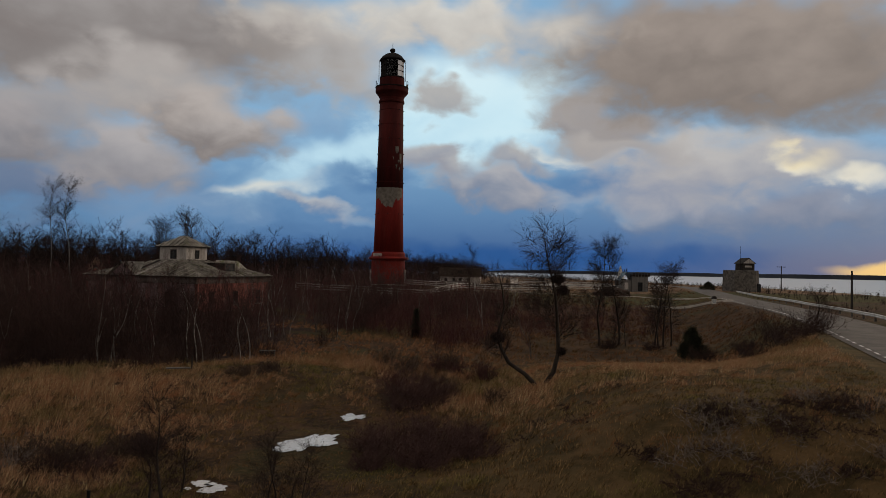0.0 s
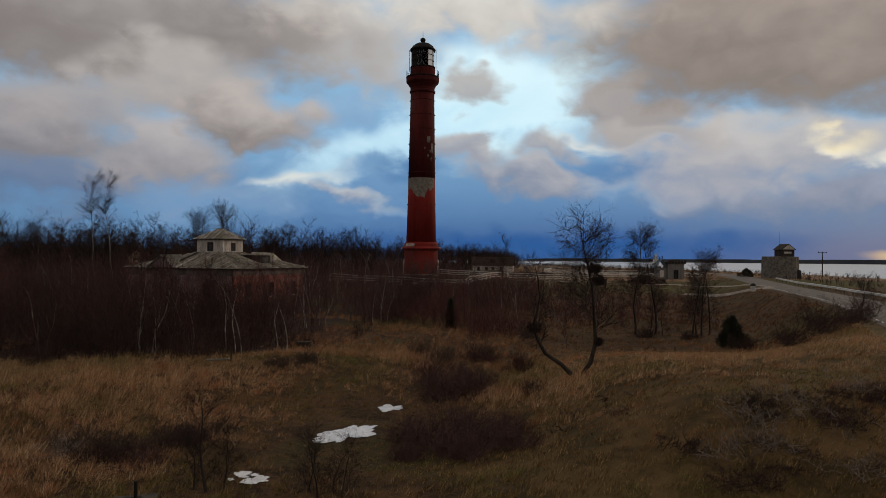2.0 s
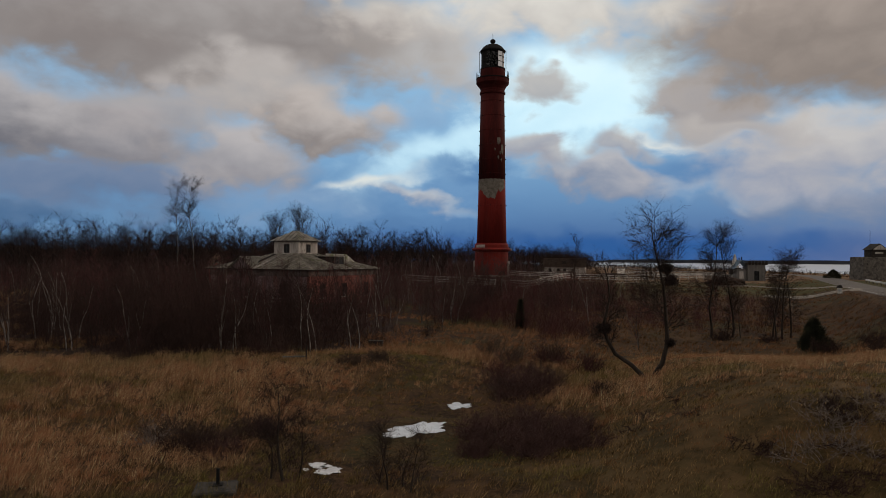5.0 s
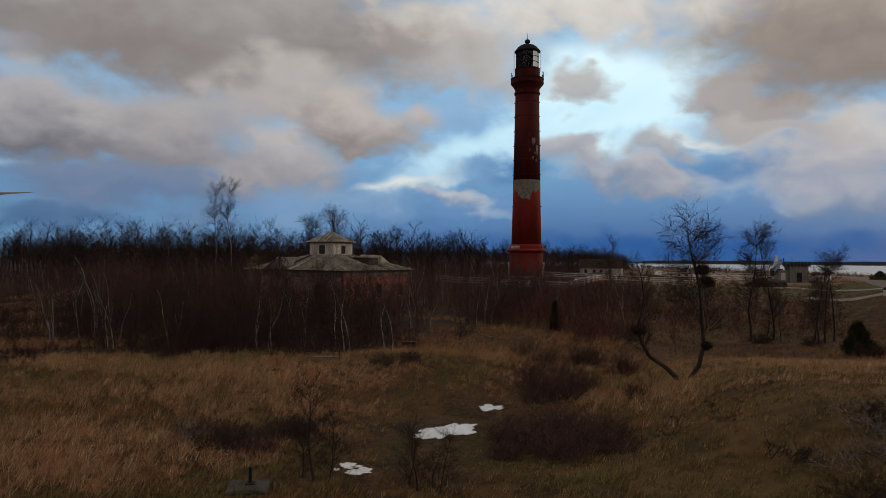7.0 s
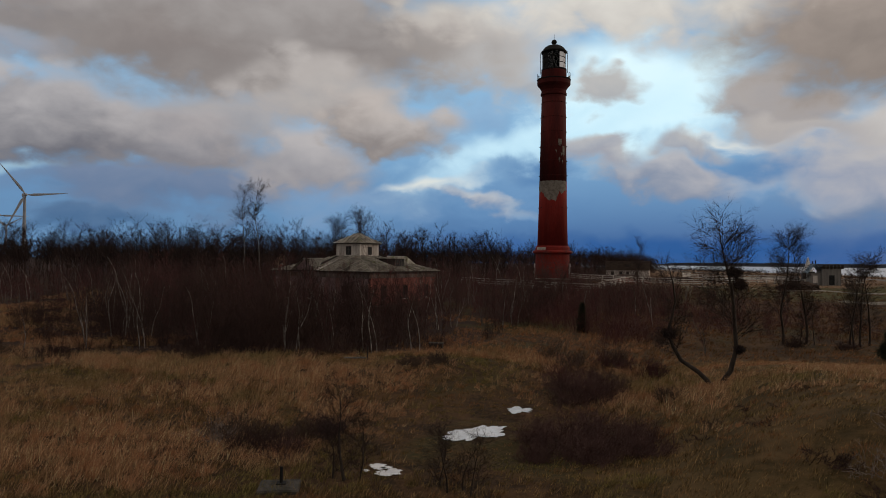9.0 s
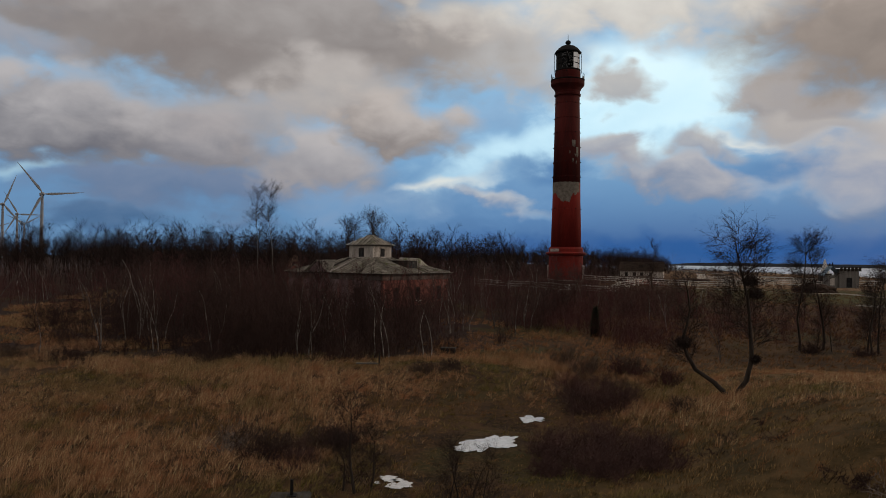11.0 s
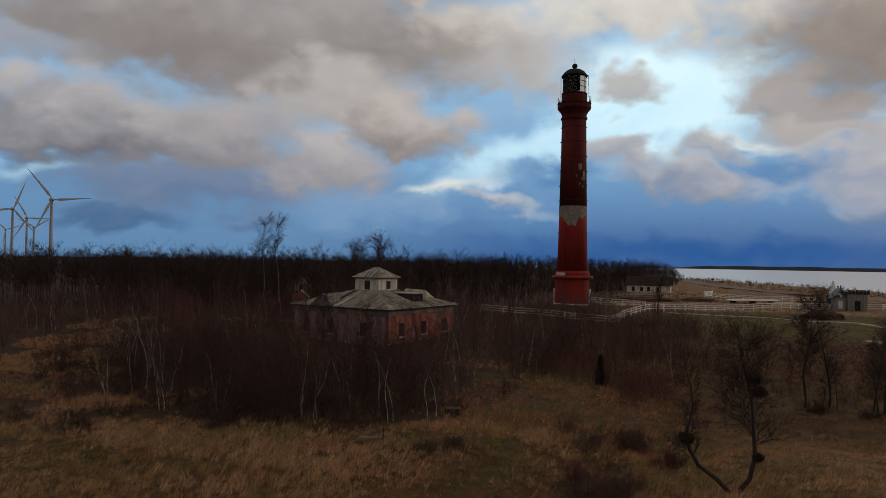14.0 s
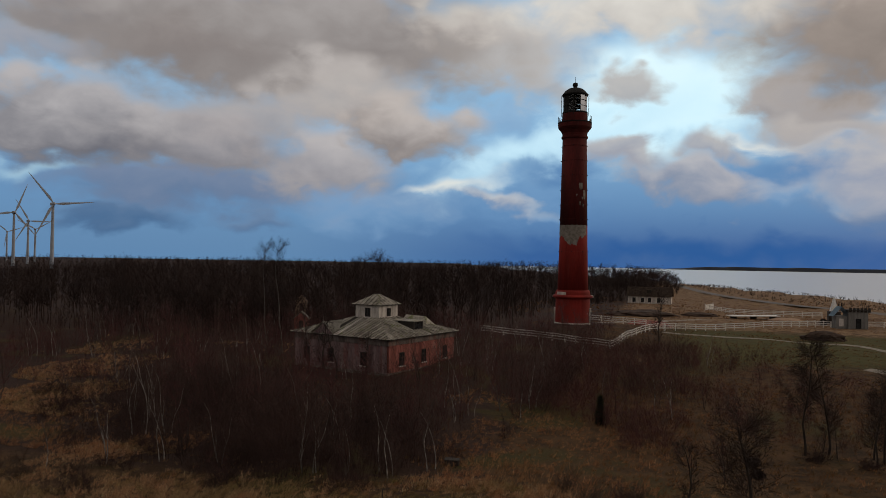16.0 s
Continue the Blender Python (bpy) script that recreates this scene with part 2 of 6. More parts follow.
def material(name, dark, light, scale=1.0, rough=0.85, metal=0.0, bump=0.3, grain=9.0, random_per=None, streak=False, third=None):
    """A weathered surface: two tones mixed by coarse and fine noise, with fine relief. scale: spots per metre."""
    mat = bpy.data.materials.new(name)
    mat.use_nodes = True
    n = Nodes(mat.node_tree)
    where = n.node("ShaderNodeNewGeometry").outputs["Position"]
    if streak:
        squeeze = n.node("ShaderNodeMapping")
        squeeze.inputs["Scale"].default_value = (1, 1, 0.18)
        n.link(where, squeeze.inputs[0])
        where = squeeze.outputs[0]
    coarse = n.noise(where, scale, 4, 0.6, 0.4)
    fine = n.noise(where, scale * grain, 5, 0.65)
    fac = n.step(n.math("ADD", n.math("MULTIPLY", coarse, 0.62), n.math("MULTIPLY", fine, 0.38)), 0.36, 0.64)
    if random_per == "object":
        fac = n.math("ADD", n.math("MULTIPLY", fac, 0.6), n.math("MULTIPLY", n.node("ShaderNodeObjectInfo").outputs["Random"], 0.45))
    if random_per == "island":
        fac = n.math("ADD", n.math("MULTIPLY", fac, 0.55), n.math("MULTIPLY", n.node("ShaderNodeNewGeometry").outputs["Random Per Island"], 0.45))
    col = n.mix(fac, dark, light)
    if third:
        col = n.mix(n.step(n.noise(where, scale * 0.6, 6, 0.7, 0.8), 0.53, 0.66), col, third)
    bsdf = n.node("ShaderNodeBsdfPrincipled")
    n.link(col, bsdf.inputs["Base Color"])
    bsdf.inputs["Roughness"].default_value = rough
    bsdf.inputs["Metallic"].default_value = metal
    bsdf.inputs["Specular IOR Level"].default_value = 0.25
    if bump:
        relief = n.node("ShaderNodeBump")
        relief.inputs["Strength"].default_value = bump
        relief.inputs["Distance"].default_value = 0.04
        n.link(fine, relief.inputs["Height"])
        n.link(relief.outputs[0], bsdf.inputs["Normal"])
    n.link(bsdf.outputs[0], n.node("ShaderNodeOutputMaterial").inputs[0])
    return mat


def glass(name, tint=(0.8, 0.85, 0.88), rough=0.05):
    mat = bpy.data.materials.new(name)
    mat.use_nodes = True
    n = Nodes(mat.node_tree)
    clear, gloss, both = n.node("ShaderNodeBsdfTransparent"), n.node("ShaderNodeBsdfGlossy"), n.node("ShaderNodeMixShader")
    clear.inputs[0].default_value = (*tint, 1)
    gloss.inputs["Roughness"].default_value = rough
    fresnel = n.node("ShaderNodeFresnel")
    fresnel.inputs[0].default_value = 1.45
    n.link(fresnel.outputs[0], both.inputs[0])
    n.link(clear.outputs[0], both.inputs[1])
    n.link(gloss.outputs[0], both.inputs[2])
    n.link(both.outputs[0], n.node("ShaderNodeOutputMaterial").inputs[0])
    return mat


def water(name, colour, rough, ripple, scale):
    mat = bpy.data.materials.new(name)
    mat.use_nodes = True
    n = Nodes(mat.node_tree)
    where = n.node("ShaderNodeNewGeometry").outputs["Position"]
    waves = n.noise(where, scale, 5, 0.6)
    relief = n.node("ShaderNodeBump")
    relief.inputs["Strength"].default_value = ripple
    relief.inputs["Distance"].default_value = 0.3
    n.link(waves, relief.inputs["Height"])
    bsdf = n.node("ShaderNodeBsdfPrincipled")
    bsdf.inputs["Base Color"].default_value = (*colour, 1)
    bsdf.inputs["Roughness"].default_value = rough
    bsdf.inputs["IOR"].default_value = 1.33
    n.link(relief.outputs[0], bsdf.inputs["Normal"])
    n.link(bsdf.outputs[0], n.node("ShaderNodeOutputMaterial").inputs[0])
    return mat


def ground_material():
    """Dead straw and moss over dark soil in patches of several sizes, leaf litter under the thicket, grass by the road."""
    mat = bpy.data.materials.new("ground")
    mat.use_nodes = True
    n = Nodes(mat.node_tree)
    where = n.node("ShaderNodeNewGeometry").outputs["Position"]
    xyz = n.node("ShaderNodeSeparateXYZ")
    n.link(where, xyz.inputs[0])
    x, y, _ = xyz.outputs
    patch, spot, grain = n.noise(where, 0.07, 4, 0.6, 0.6), n.noise(where, 0.55, 5, 0.65, 0.5), n.noise(where, 6.0, 6, 0.7)
    ragged = n.math("MULTIPLY", n.math("SUBTRACT", spot, 0.5), 14.0)
    col = n.mix(n.step(spot, 0.36, 0.66), (0.019, 0.012, 0.0065), (0.082, 0.045, 0.021))
    col = n.mix(n.step(patch, 0.50, 0.62), col, (0.036, 0.033, 0.011))
    col = n.mix(n.math("MULTIPLY", n.step(grain, 0.4, 0.7), 0.5), col, (0.150, 0.088, 0.042))
    litter = n.mix(n.step(grain, 0.35, 0.7), (0.018, 0.011, 0.009), (0.060, 0.034, 0.024))
    under = n.math("MULTIPLY", n.step(n.math("ADD", x, ragged), -12, -16), n.step(n.math("ADD", y, n.math("MULTIPLY", ragged, 0.5)), 43, 47))
    under = n.math("MAXIMUM", under, n.math("MULTIPLY", n.step(y, 150, 190), n.step(x, -22, -34)))
    col = n.mix(n.math("MULTIPLY", under, n.math("MAXIMUM", n.step(patch, 0.62, 0.54), n.step(y, 110, 150))), col, litter)
    green = n.math("MULTIPLY", n.math("MULTIPLY", n.step(n.math("ADD", x, ragged), 14, 24), n.step(y, 74, 60)), 0.5)
    lawn = n.math("MULTIPLY", n.math("MULTIPLY", n.step(n.math("ADD", y, ragged), 112, 122), n.step(y, 172, 160)), n.step(x, -4, 4))
    col = n.mix(n.math("MAXIMUM", green, n.math("MULTIPLY", lawn, 0.8)), col, n.mix(spot, (0.032, 0.036, 0.009), (0.092, 0.084, 0.024)))
    turf = n.math("MULTIPLY", n.math("MULTIPLY", n.step(n.math("ADD", x, n.math("MULTIPLY", ragged, 0.4)), -3, 2), n.step(y, 62, 46)), 0.6)
    col = n.mix(turf, col, n.mix(n.step(spot, 0.35, 0.65), (0.062, 0.046, 0.018), (0.150, 0.098, 0.044)))
    worn = n.math("MULTIPLY", n.step(n.math("ADD", y, ragged), 162, 172), n.step(n.math("ADD", x, ragged), -20, -12))
    col = n.mix(n.math("MULTIPLY", worn, 0.85), col, n.mix(n.step(spot, 0.35, 0.65), (0.115, 0.064, 0.036), (0.255, 0.170, 0.100)))
    bsdf = n.node("ShaderNodeBsdfPrincipled")
    n.link(col, bsdf.inputs["Base Color"])
    bsdf.inputs["Roughness"].default_value = 0.95
    bsdf.inputs["Specular IOR Level"].default_value = 0.1
    relief = n.node("ShaderNodeBump")
    relief.inputs["Strength"].default_value = 0.8
    relief.inputs["Distance"].default_value = 0.15
    n.link(n.math("ADD", spot, n.math("MULTIPLY", grain, 0.4)), relief.inputs["Height"])
    n.link(relief.outputs[0], bsdf.inputs["Normal"])
    n.link(bsdf.outputs[0], n.node("ShaderNodeOutputMaterial").inputs[0])
    return mat


GROUND = ground_material()
# the pale base colour stands in for sky reflected on the water
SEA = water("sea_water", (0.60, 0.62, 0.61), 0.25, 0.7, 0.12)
ICE = material("thin_white_ice", (0.62, 0.63, 0.65), (0.86, 0.87, 0.88), 2.2, 0.25, bump=0.15)
RED_PAINT = material("red_paint", (0.150, 0.0125, 0.0095), (0.250, 0.022, 0.016), 0.35, 0.85, bump=0.4, grain=14, streak=True, third=(0.21, 0.035, 0.028))
RED_DARK = material("weathered_red_paint", (0.046, 0.006, 0.0056), (0.094, 0.011, 0.0095), 0.4, 0.9, bump=0.4, grain=14, streak=True, third=(0.06, 0.014, 0.013))
PLASTER = material("bare_plaster", (0.13, 0.115, 0.10), (0.25, 0.225, 0.195), 1.6, 0.9, bump=0.5)
LIGHT_PLASTER = material("pale_plaster", (0.30, 0.275, 0.255), (0.62, 0.585, 0.55), 1.2, 0.9, bump=0.4, streak=True)
BRICK_WALL = material("faded_red_wall", (0.135, 0.042, 0.036), (0.335, 0.120, 0.098), 0.9, 0.9, bump=0.6, streak=True, third=(0.27, 0.19, 0.175))
FRIEZE = material("stained_frieze", (0.065, 0.052, 0.048), (0.19, 0.165, 0.155), 0.8, 0.9, bump=0.5, streak=True, third=(0.17, 0.10, 0.085))
GREY_WALL = material("faded_mauve_wall", (0.115, 0.074, 0.080), (0.270, 0.200, 0.205), 0.9, 0.9, bump=0.6, streak=True, third=(0.215, 0.100, 0.095))
ROOF_SHEET = material("old_sheet_roof", (0.030, 0.022, 0.018), (0.40, 0.375, 0.325), 1.1, 0.7, bump=0.3, third=(0.12, 0.13, 0.05), random_per="object")
IRON = material("black_iron", (0.008, 0.008, 0.009), (0.018, 0.017, 0.017), 3, 0.9, bump=0.2)
WHITE_PAINT = material("white_paint", (0.55, 0.54, 0.51), (0.80, 0.79, 0.76), 2.5, 0.6, bump=0.1)
STONE = material("grey_limestone", (0.085, 0.078, 0.070), (0.20, 0.185, 0.165), 1.4, 0.95, bump=0.8, third=(0.06, 0.055, 0.05))
DARK_GLASS = material("dark_window_glass", (0.010, 0.011, 0.013), (0.03, 0.032, 0.036), 2, 0.15, bump=0.0)
GLASS = glass("lantern_glass")
# haze of distance is put into this coast's bluish colour
FAR_LAND = material("far_wooded_coast", (0.020, 0.026, 0.038), (0.035, 0.042, 0.055), 0.01, 1.0, bump=0)


# ---- shapes ----


def mesh_object(name, verts, faces, mat, parent=None, label="", smooth=False):
    me = bpy.data.meshes.new(name)
    me.from_pydata([tuple(v) for v in verts], [], [tuple(f) for f in faces])
    me.materials.append(mat)
    if smooth:
        me.polygons.foreach_set("use_smooth", [True] * len(me.polygons))
    ob = new(name, me)
    ob.parent = parent
    return tagged(ob, label)


def part(name, bm, mat, parent=None, label="", smooth=False):
    """Links a bmesh as one mesh object under a thing or a part."""
    me = bpy.data.meshes.new(name)
    bmesh.ops.recalc_face_normals(bm, faces=bm.faces)
    bm.to_mesh(me)
    bm.free()
    me.materials.append(mat)
    if smooth:
        me.polygons.foreach_set("use_smooth", [True] * len(me.polygons))
    ob = new(name, me)
    ob.parent = parent
    return tagged(ob, label)


def thing(name, label, category, place=(0, 0, 0), turn=0.0, group=""):
    ob = new(name)
    ob.matrix_basis = pose(*place, 0, 0, turn)
    ob.empty_display_size = 0.2
    return tagged(ob, label, category, group)


def box(bm, x0, x1, y0, y1, z0, z1, bevel=0.0):
    made = bmesh.ops.create_cube(bm, size=1.0)["verts"]
    for v in made:
        v.co = Vector((x0 if v.co.x < 0 else x1, y0 if v.co.y < 0 else y1, z0 if v.co.z < 0 else z1))
    if bevel:
        edges = list({e for v in made for e in v.link_edges})
        bmesh.ops.bevel(bm, geom=edges, offset=bevel, segments=1, affect="EDGES")
    return bm


def boxes(*rows, bevel=0.0):
    bm = bmesh.new()
    for row in rows:
        box(bm, *row, bevel=bevel)
    return bm


def lathe(profile, sides=48, start=0.0, sweep=360.0):
    """A turned shape about z from rows of (radius, height)."""
    bm = bmesh.new()
    closed = sweep >= 360
    count = sides if closed else sides + 1
    rings = []
    for r, z in profile:
        ring = []
        for i in range(count):
            a = radians(start + sweep * i / sides)
            ring.append(bm.verts.new((r * math.cos(a), r * math.sin(a), z)))
        rings.append(ring)
    for low, high in zip(rings, rings[1:]):
        for i in range(sides):
            j = (i + 1) % count
            bm.faces.new((low[i], low[j], high[j], high[i]))
    if closed:
        for ring in (rings[0], rings[-1]):
            bm.faces.new(ring)
    return bm


def rod(bm, a, b, r0, r1=None, sides=6):
    """A tapered round bar from a to b."""
    a, b, r1 = Vector(a), Vector(b), r0 if r1 is None else r1
    q = (b - a).to_track_quat("Z", "Y")
    rings = []
    for p, r in ((a, r0), (b, r1)):
        rings.append([bm.verts.new(p + q @ Vector((r * math.cos(2 * math.pi * i / sides), r * math.sin(2 * math.pi * i / sides), 0))) for i in range(sides)])
    for i in range(sides):
        j = (i + 1) % sides
        bm.faces.new((rings[0][i], rings[0][j], rings[1][j], rings[1][i]))
    bm.faces.new(rings[0][::-1]), bm.faces.new(rings[1])
    return bm


def bar(a, b, r0, r1=None, sides=6):
    return rod(bmesh.new(), a, b, r0, r1, sides)


# ---- the ground ----


def smooth(x, a, b):
    t = np.clip((np.asarray(x, float) - a) / (b - a), 0, 1)
    return t * t * (3 - 2 * t)


def shore_x(y):
    return np.interp(y, (-400, 0, 60, 110, 160, 240, 331, 359, 411, 474, 567, 700, 1500, 5000),
                     (140, 125, 105, 87, 92, 90, 81, 73, 57, 34, 12, -12, -330, -1500))


ROAD_Y = (-60, 0, 36, 48, 64, 78, 100, 122, 151, 190, 215, 239, 254, 278, 327, 378, 464, 560)
ROAD_X = (-4, 12.5, 23.2, 26.9, 31.7, 35.2, 39.0, 42.7, 48.6, 57.0, 60.5, 58.5, 52, 39, 24, 14, 4, -4)


def road_x(y):
    return np.interp(y, ROAD_Y, ROAD_X)


def wobble(x, y, size, seed=0.0):
    """Smooth unevenness from -1 to 1."""
    a, b = x / size + seed, y / size - seed * 1.7
    return (np.sin(a * 1.9 + 0.7 * np.sin(b * 1.3)) + np.sin(b * 2.3 + 0.9 * np.sin(a * 1.1 + 2)) + np.sin((a + b) * 1.4 + 1)) / 3


POOL_Z = -3.42
POOLS = ((-6.75, 29.4, 1.75), (-5.8, 34.7, 0.85), (-8.2, 23.0, 0.42), (-8.9, 23.6, 0.36), (-8.5, 23.5, 0.2), (-9.1, 23.0, 0.16), (-25.4, 27.4, 0.3))   # x, y, radius


def height(x, y):
    x, y = np.asarray(x, float), np.asarray(y, float)
    z = -3.2 + 2.1 * smooth(y, 70, 140) - 1.0 * smooth(y, 220, 300)
    z += 1.2 * np.exp(-((x + 21) ** 2 + (y - 155) ** 2) / 16 ** 2)
    # the mound beside the hollow, falling gently away behind its crest
    z += 2.7 * smooth(x, -1, 9) * smooth(x, 40, 24) * smooth(y, 16, 26) * smooth(y, 64, 25)
    # the bank that carries the road
    near = smooth(x, road_x(y) - 12, road_x(y) - 4)
    z += near * (-0.3 - 0.4 * smooth(y, 200, 300) - z) * smooth(y, 600, 480) * smooth(y, 12, 34)
    # the hollow with the pools, and its bank
    z -= 0.3 * np.exp(-(((x + 6) / 7) ** 2 + ((y - 31) / 8) ** 2))
    z += 0.75 * np.exp(-(((x + 13) / 7) ** 2 + ((y - 43) / 4) ** 2))
    rough = smooth(np.hypot(x, y), 400, 100)
    z += rough * (0.16 * wobble(x, y, 4.0) + 0.28 * wobble(x, y, 13.0, 3.0))
    for px, py, pr in POOLS:
        w = smooth(np.hypot(x - px, y - py), pr * 2.0, pr * 1.1)
        z = z * (1 - w) + (POOL_Z - 0.03) * w
    w = smooth(np.abs(x - road_x(y)), 6.5, 3.4) * smooth(y, 560, 480)
    z = z * (1 - w) - (0.3 + 0.4 * smooth(y, 200, 300)) * w
    return z - 20 * smooth(x - shore_x(y), 0, 14)


def graded(low, high, fine_low, fine_high, step, grow=1.16):
    out = list(np.arange(fine_low, fine_high + step, step))
    s, v = step, out[-1]
    while v < high:
        s *= grow
        v += s
        out.append(min(v, high))
    s, v = step, fine_low
    while v > low:
        s *= grow
        v -= s
        out.insert(0, max(v, low))
    return np.array(out)


def sheet(xs, ys, z):
    gx, gy = np.meshgrid(xs, ys)
    verts = np.stack([gx.ravel(), gy.ravel(), z(gx, gy).ravel()], 1)
    w = len(xs)
    i = (np.arange(len(ys) - 1)[:, None] * w + np.arange(w - 1)[None]).ravel()
    return verts, np.stack([i, i + 1, i + w + 1, i + w], 1)


ground = mesh_object("ground", *sheet(graded(-4000, 4000, -60, 60, 0.8), graded(-300, 4900, 4, 110, 0.8), height), GROUND, smooth=True)
tagged(ground, "uneven autumn meadow of dead straw, moss and soil", "ground", kind="structure")
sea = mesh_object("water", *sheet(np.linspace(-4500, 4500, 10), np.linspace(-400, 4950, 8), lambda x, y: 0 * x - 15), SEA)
tagged(sea, "grey sea ruffled by wind, the sky's sheen in its pale colour", "sea", kind="structure")


def far_coast():
    xs = np.linspace(-300, 4200, 160)
    ys = 4300 - 0.16 * xs
    top = -15 + 19 * smooth(xs, -300, 400) + 6 * smooth(xs, 900, 2600) + 2.5 * wobble(xs, ys, 90) + 1.5 * wobble(xs, ys, 33, 5)
    verts = [(x, y, -16) for x, y in zip(xs, ys)] + [(x, y + 40, z) for x, y, z in zip(xs, ys, top)] + [(x, y + 300, z) for x, y, z in zip(xs, ys, top)]
    faces = [(k * 160 + i, k * 160 + i + 1, k * 160 + i + 161, k * 160 + i + 160) for k in range(2) for i in range(159)]
    ob = mesh_object("backdrop", verts, faces, FAR_LAND)
    tagged(ob, "low dark wooded coast across the water", "coast", kind="structure")


far_coast()

# ---- the lighthouse ----


def plaster_patch(outline_low, z_top, radius, a0, a1):
    """A bare patch where the paint has come away: a curved shell with a ragged lower edge."""
    bm = bmesh.new()
    count = 40
    rows = []
    for i in range(count + 1):
        f = i / count
        a = radians(a0 + (a1 - a0) * f)
        low = np.interp(f, *outline_low) + 0.22 * math.sin(f * 37) + 0.12 * math.sin(f * 83 + 1)
        column = []
        for k in range(5):
            z = z_top + (low - z_top) * k / 4 + (0.05 * math.sin(f * 50) if k == 0 else 0)
            r = radius(z) + (0.03 if 0 < i < count else 0.0)
            column.append(bm.verts.new((r * math.cos(a), r * math.sin(a), z)))
        rows.append(column)
    for p, q in zip(rows, rows[1:]):
        for k in range(4):
            bm.faces.new((p[k], q[k], q[k + 1], p[k + 1]))
    return bm


def lighthouse(place):
    lh = thing("lighthouse", "tall round red lighthouse with flaking paint and black lantern", "lighthouse", place)
    part("plinth", lathe([(3.95, -1.2), (3.95, 0.15), (3.75, 0.3)], 56), LIGHT_PLASTER, lh, "worn whitewashed stone plinth")
    part("base", lathe([(3.72, 0.3), (3.66, 5.4)], 56), RED_PAINT, lh, smooth=False)
    part("cornice", lathe([(3.66, 5.4), (3.9, 5.55), (4.3, 5.75), (4.35, 6.0), (4.0, 6.2), (3.75, 6.3), (3.7, 6.9), (3.45, 7.3)], 56), RED_PAINT, lh)
    for a in (12, 168):
        part("ledge_repair", lathe([(4.3, 5.7), (4.42, 5.72), (4.42, 6.06), (4.05, 6.24)], 6, a - 14, 28), LIGHT_PLASTER, lh, "pale bare stone where the ledge has broken")
    part("ledge_repair", lathe([(3.74, 6.3), (3.78, 6.32), (3.74, 6.9), (3.7, 6.92)], 8, 215, 40), LIGHT_PLASTER, lh, "pale bare stone where the ledge has broken")
    part("shaft", lathe([(3.3, 7.3), (3.02, 17.2), (2.97, 21.3)], 56), RED_PAINT, lh, smooth=True)
    part("upper_shaft", lathe([(2.97, 21.3), (2.8, 30), (2.62, 40.2)], 56), RED_DARK, lh, "dark weathered red upper shaft", smooth=True)

    def radius(z):
        return np.interp(z, (7.3, 17.2, 21.3, 30, 40.2), (3.3, 3.02, 2.97, 2.8, 2.62))

    part("bare_patch", plaster_patch(((0, 0.1, 0.3, 0.36, 0.55, 0.66, 0.75, 0.85, 1), (19.4, 18.8, 18.9, 17.6, 17.0, 17.2, 18.9, 18.6, 19.6)), 21.35, radius, 188, 345),
         PLASTER, lh, "grey plaster patch with ragged edge")
    for a0, a1, top, low in ((300, 318, 30.4, 29.0), (322, 336, 28.9, 26.8), (312, 322, 27.4, 26.9), (302, 309, 26.4, 25.6), (318, 324, 25.9, 25.2), (288, 294, 28.0, 27.5)):
        part("bare_patch", plaster_patch(((0, 0.5, 1), (low + 0.3, low, low + 0.4)), top, radius, a0, a1), PLASTER, lh, "small grey plaster patch")
    for z in (15.6, 22.6, 25.8, 29.0, 32.2, 35.4, 38.6):
        r = float(radius(z))
        part("hoop", lathe([(r, z - 0.06), (r + 0.025, z - 0.05), (r + 0.025, z + 0.05), (r, z + 0.06)], 48), RED_DARK if z > 21 else RED_PAINT, lh)
        for i in range(8):
            a = radians(i * 45 + 2)
            part("hoop_bolt", bar((r * math.cos(a), r * math.sin(a), z), ((r + 0.2) * math.cos(a), (r + 0.2) * math.sin(a), z), 0.11, 0.09), IRON, lh)
    part("corbel", lathe([(2.62, 40.2), (2.85, 40.35), (2.85, 40.7), (2.66, 40.8), (2.7, 41.4), (3.05, 42.0), (3.5, 42.5), (3.62, 42.7), (3.62, 43.5), (3.5, 43.6)], 56), RED_DARK, lh)
    part("gallery", lathe([(2.4, 43.6), (3.65, 43.6), (3.68, 43.8), (2.4, 43.82)], 56), IRON, lh)
    # railing: only some of its posts still stand
    for a in (-16, -2, 10, 150, 168, 184, 200):
        c, s = math.cos(radians(a)), math.sin(radians(a))
        part("railing_post", bar((3.55 * c, 3.55 * s, 43.8), (3.55 * c, 3.55 * s, 45.1), 0.05), IRON, lh)
    for a0, sweep in ((-16, 28), (150, 52)):
        for z in (44.3, 45.05):
            part("rail", lathe([(3.52, z), (3.58, z), (3.58, z + 0.06), (3.52, z + 0.06), (3.52, z)], 12, a0, sweep), IRON, lh)
    for a in (175, 5):
        c, s = math.cos(radians(a)), math.sin(radians(a))
        part("fog_lamp", bar((3.3 * c, 3.3 * s, 43.8), (3.3 * c, 3.3 * s, 44.6), 0.22, 0.16, 10), LIGHT_PLASTER, lh, "small pale gallery lamp")
    part("drum", lathe([(2.75, 43.82), (2.75, 45.6), (2.62, 45.75)], 48), RED_DARK, lh)
    part("lantern_sill", lathe([(2.5, 45.75), (2.75, 45.8), (2.75, 46.05), (2.5, 46.1)], 32), IRON, lh)
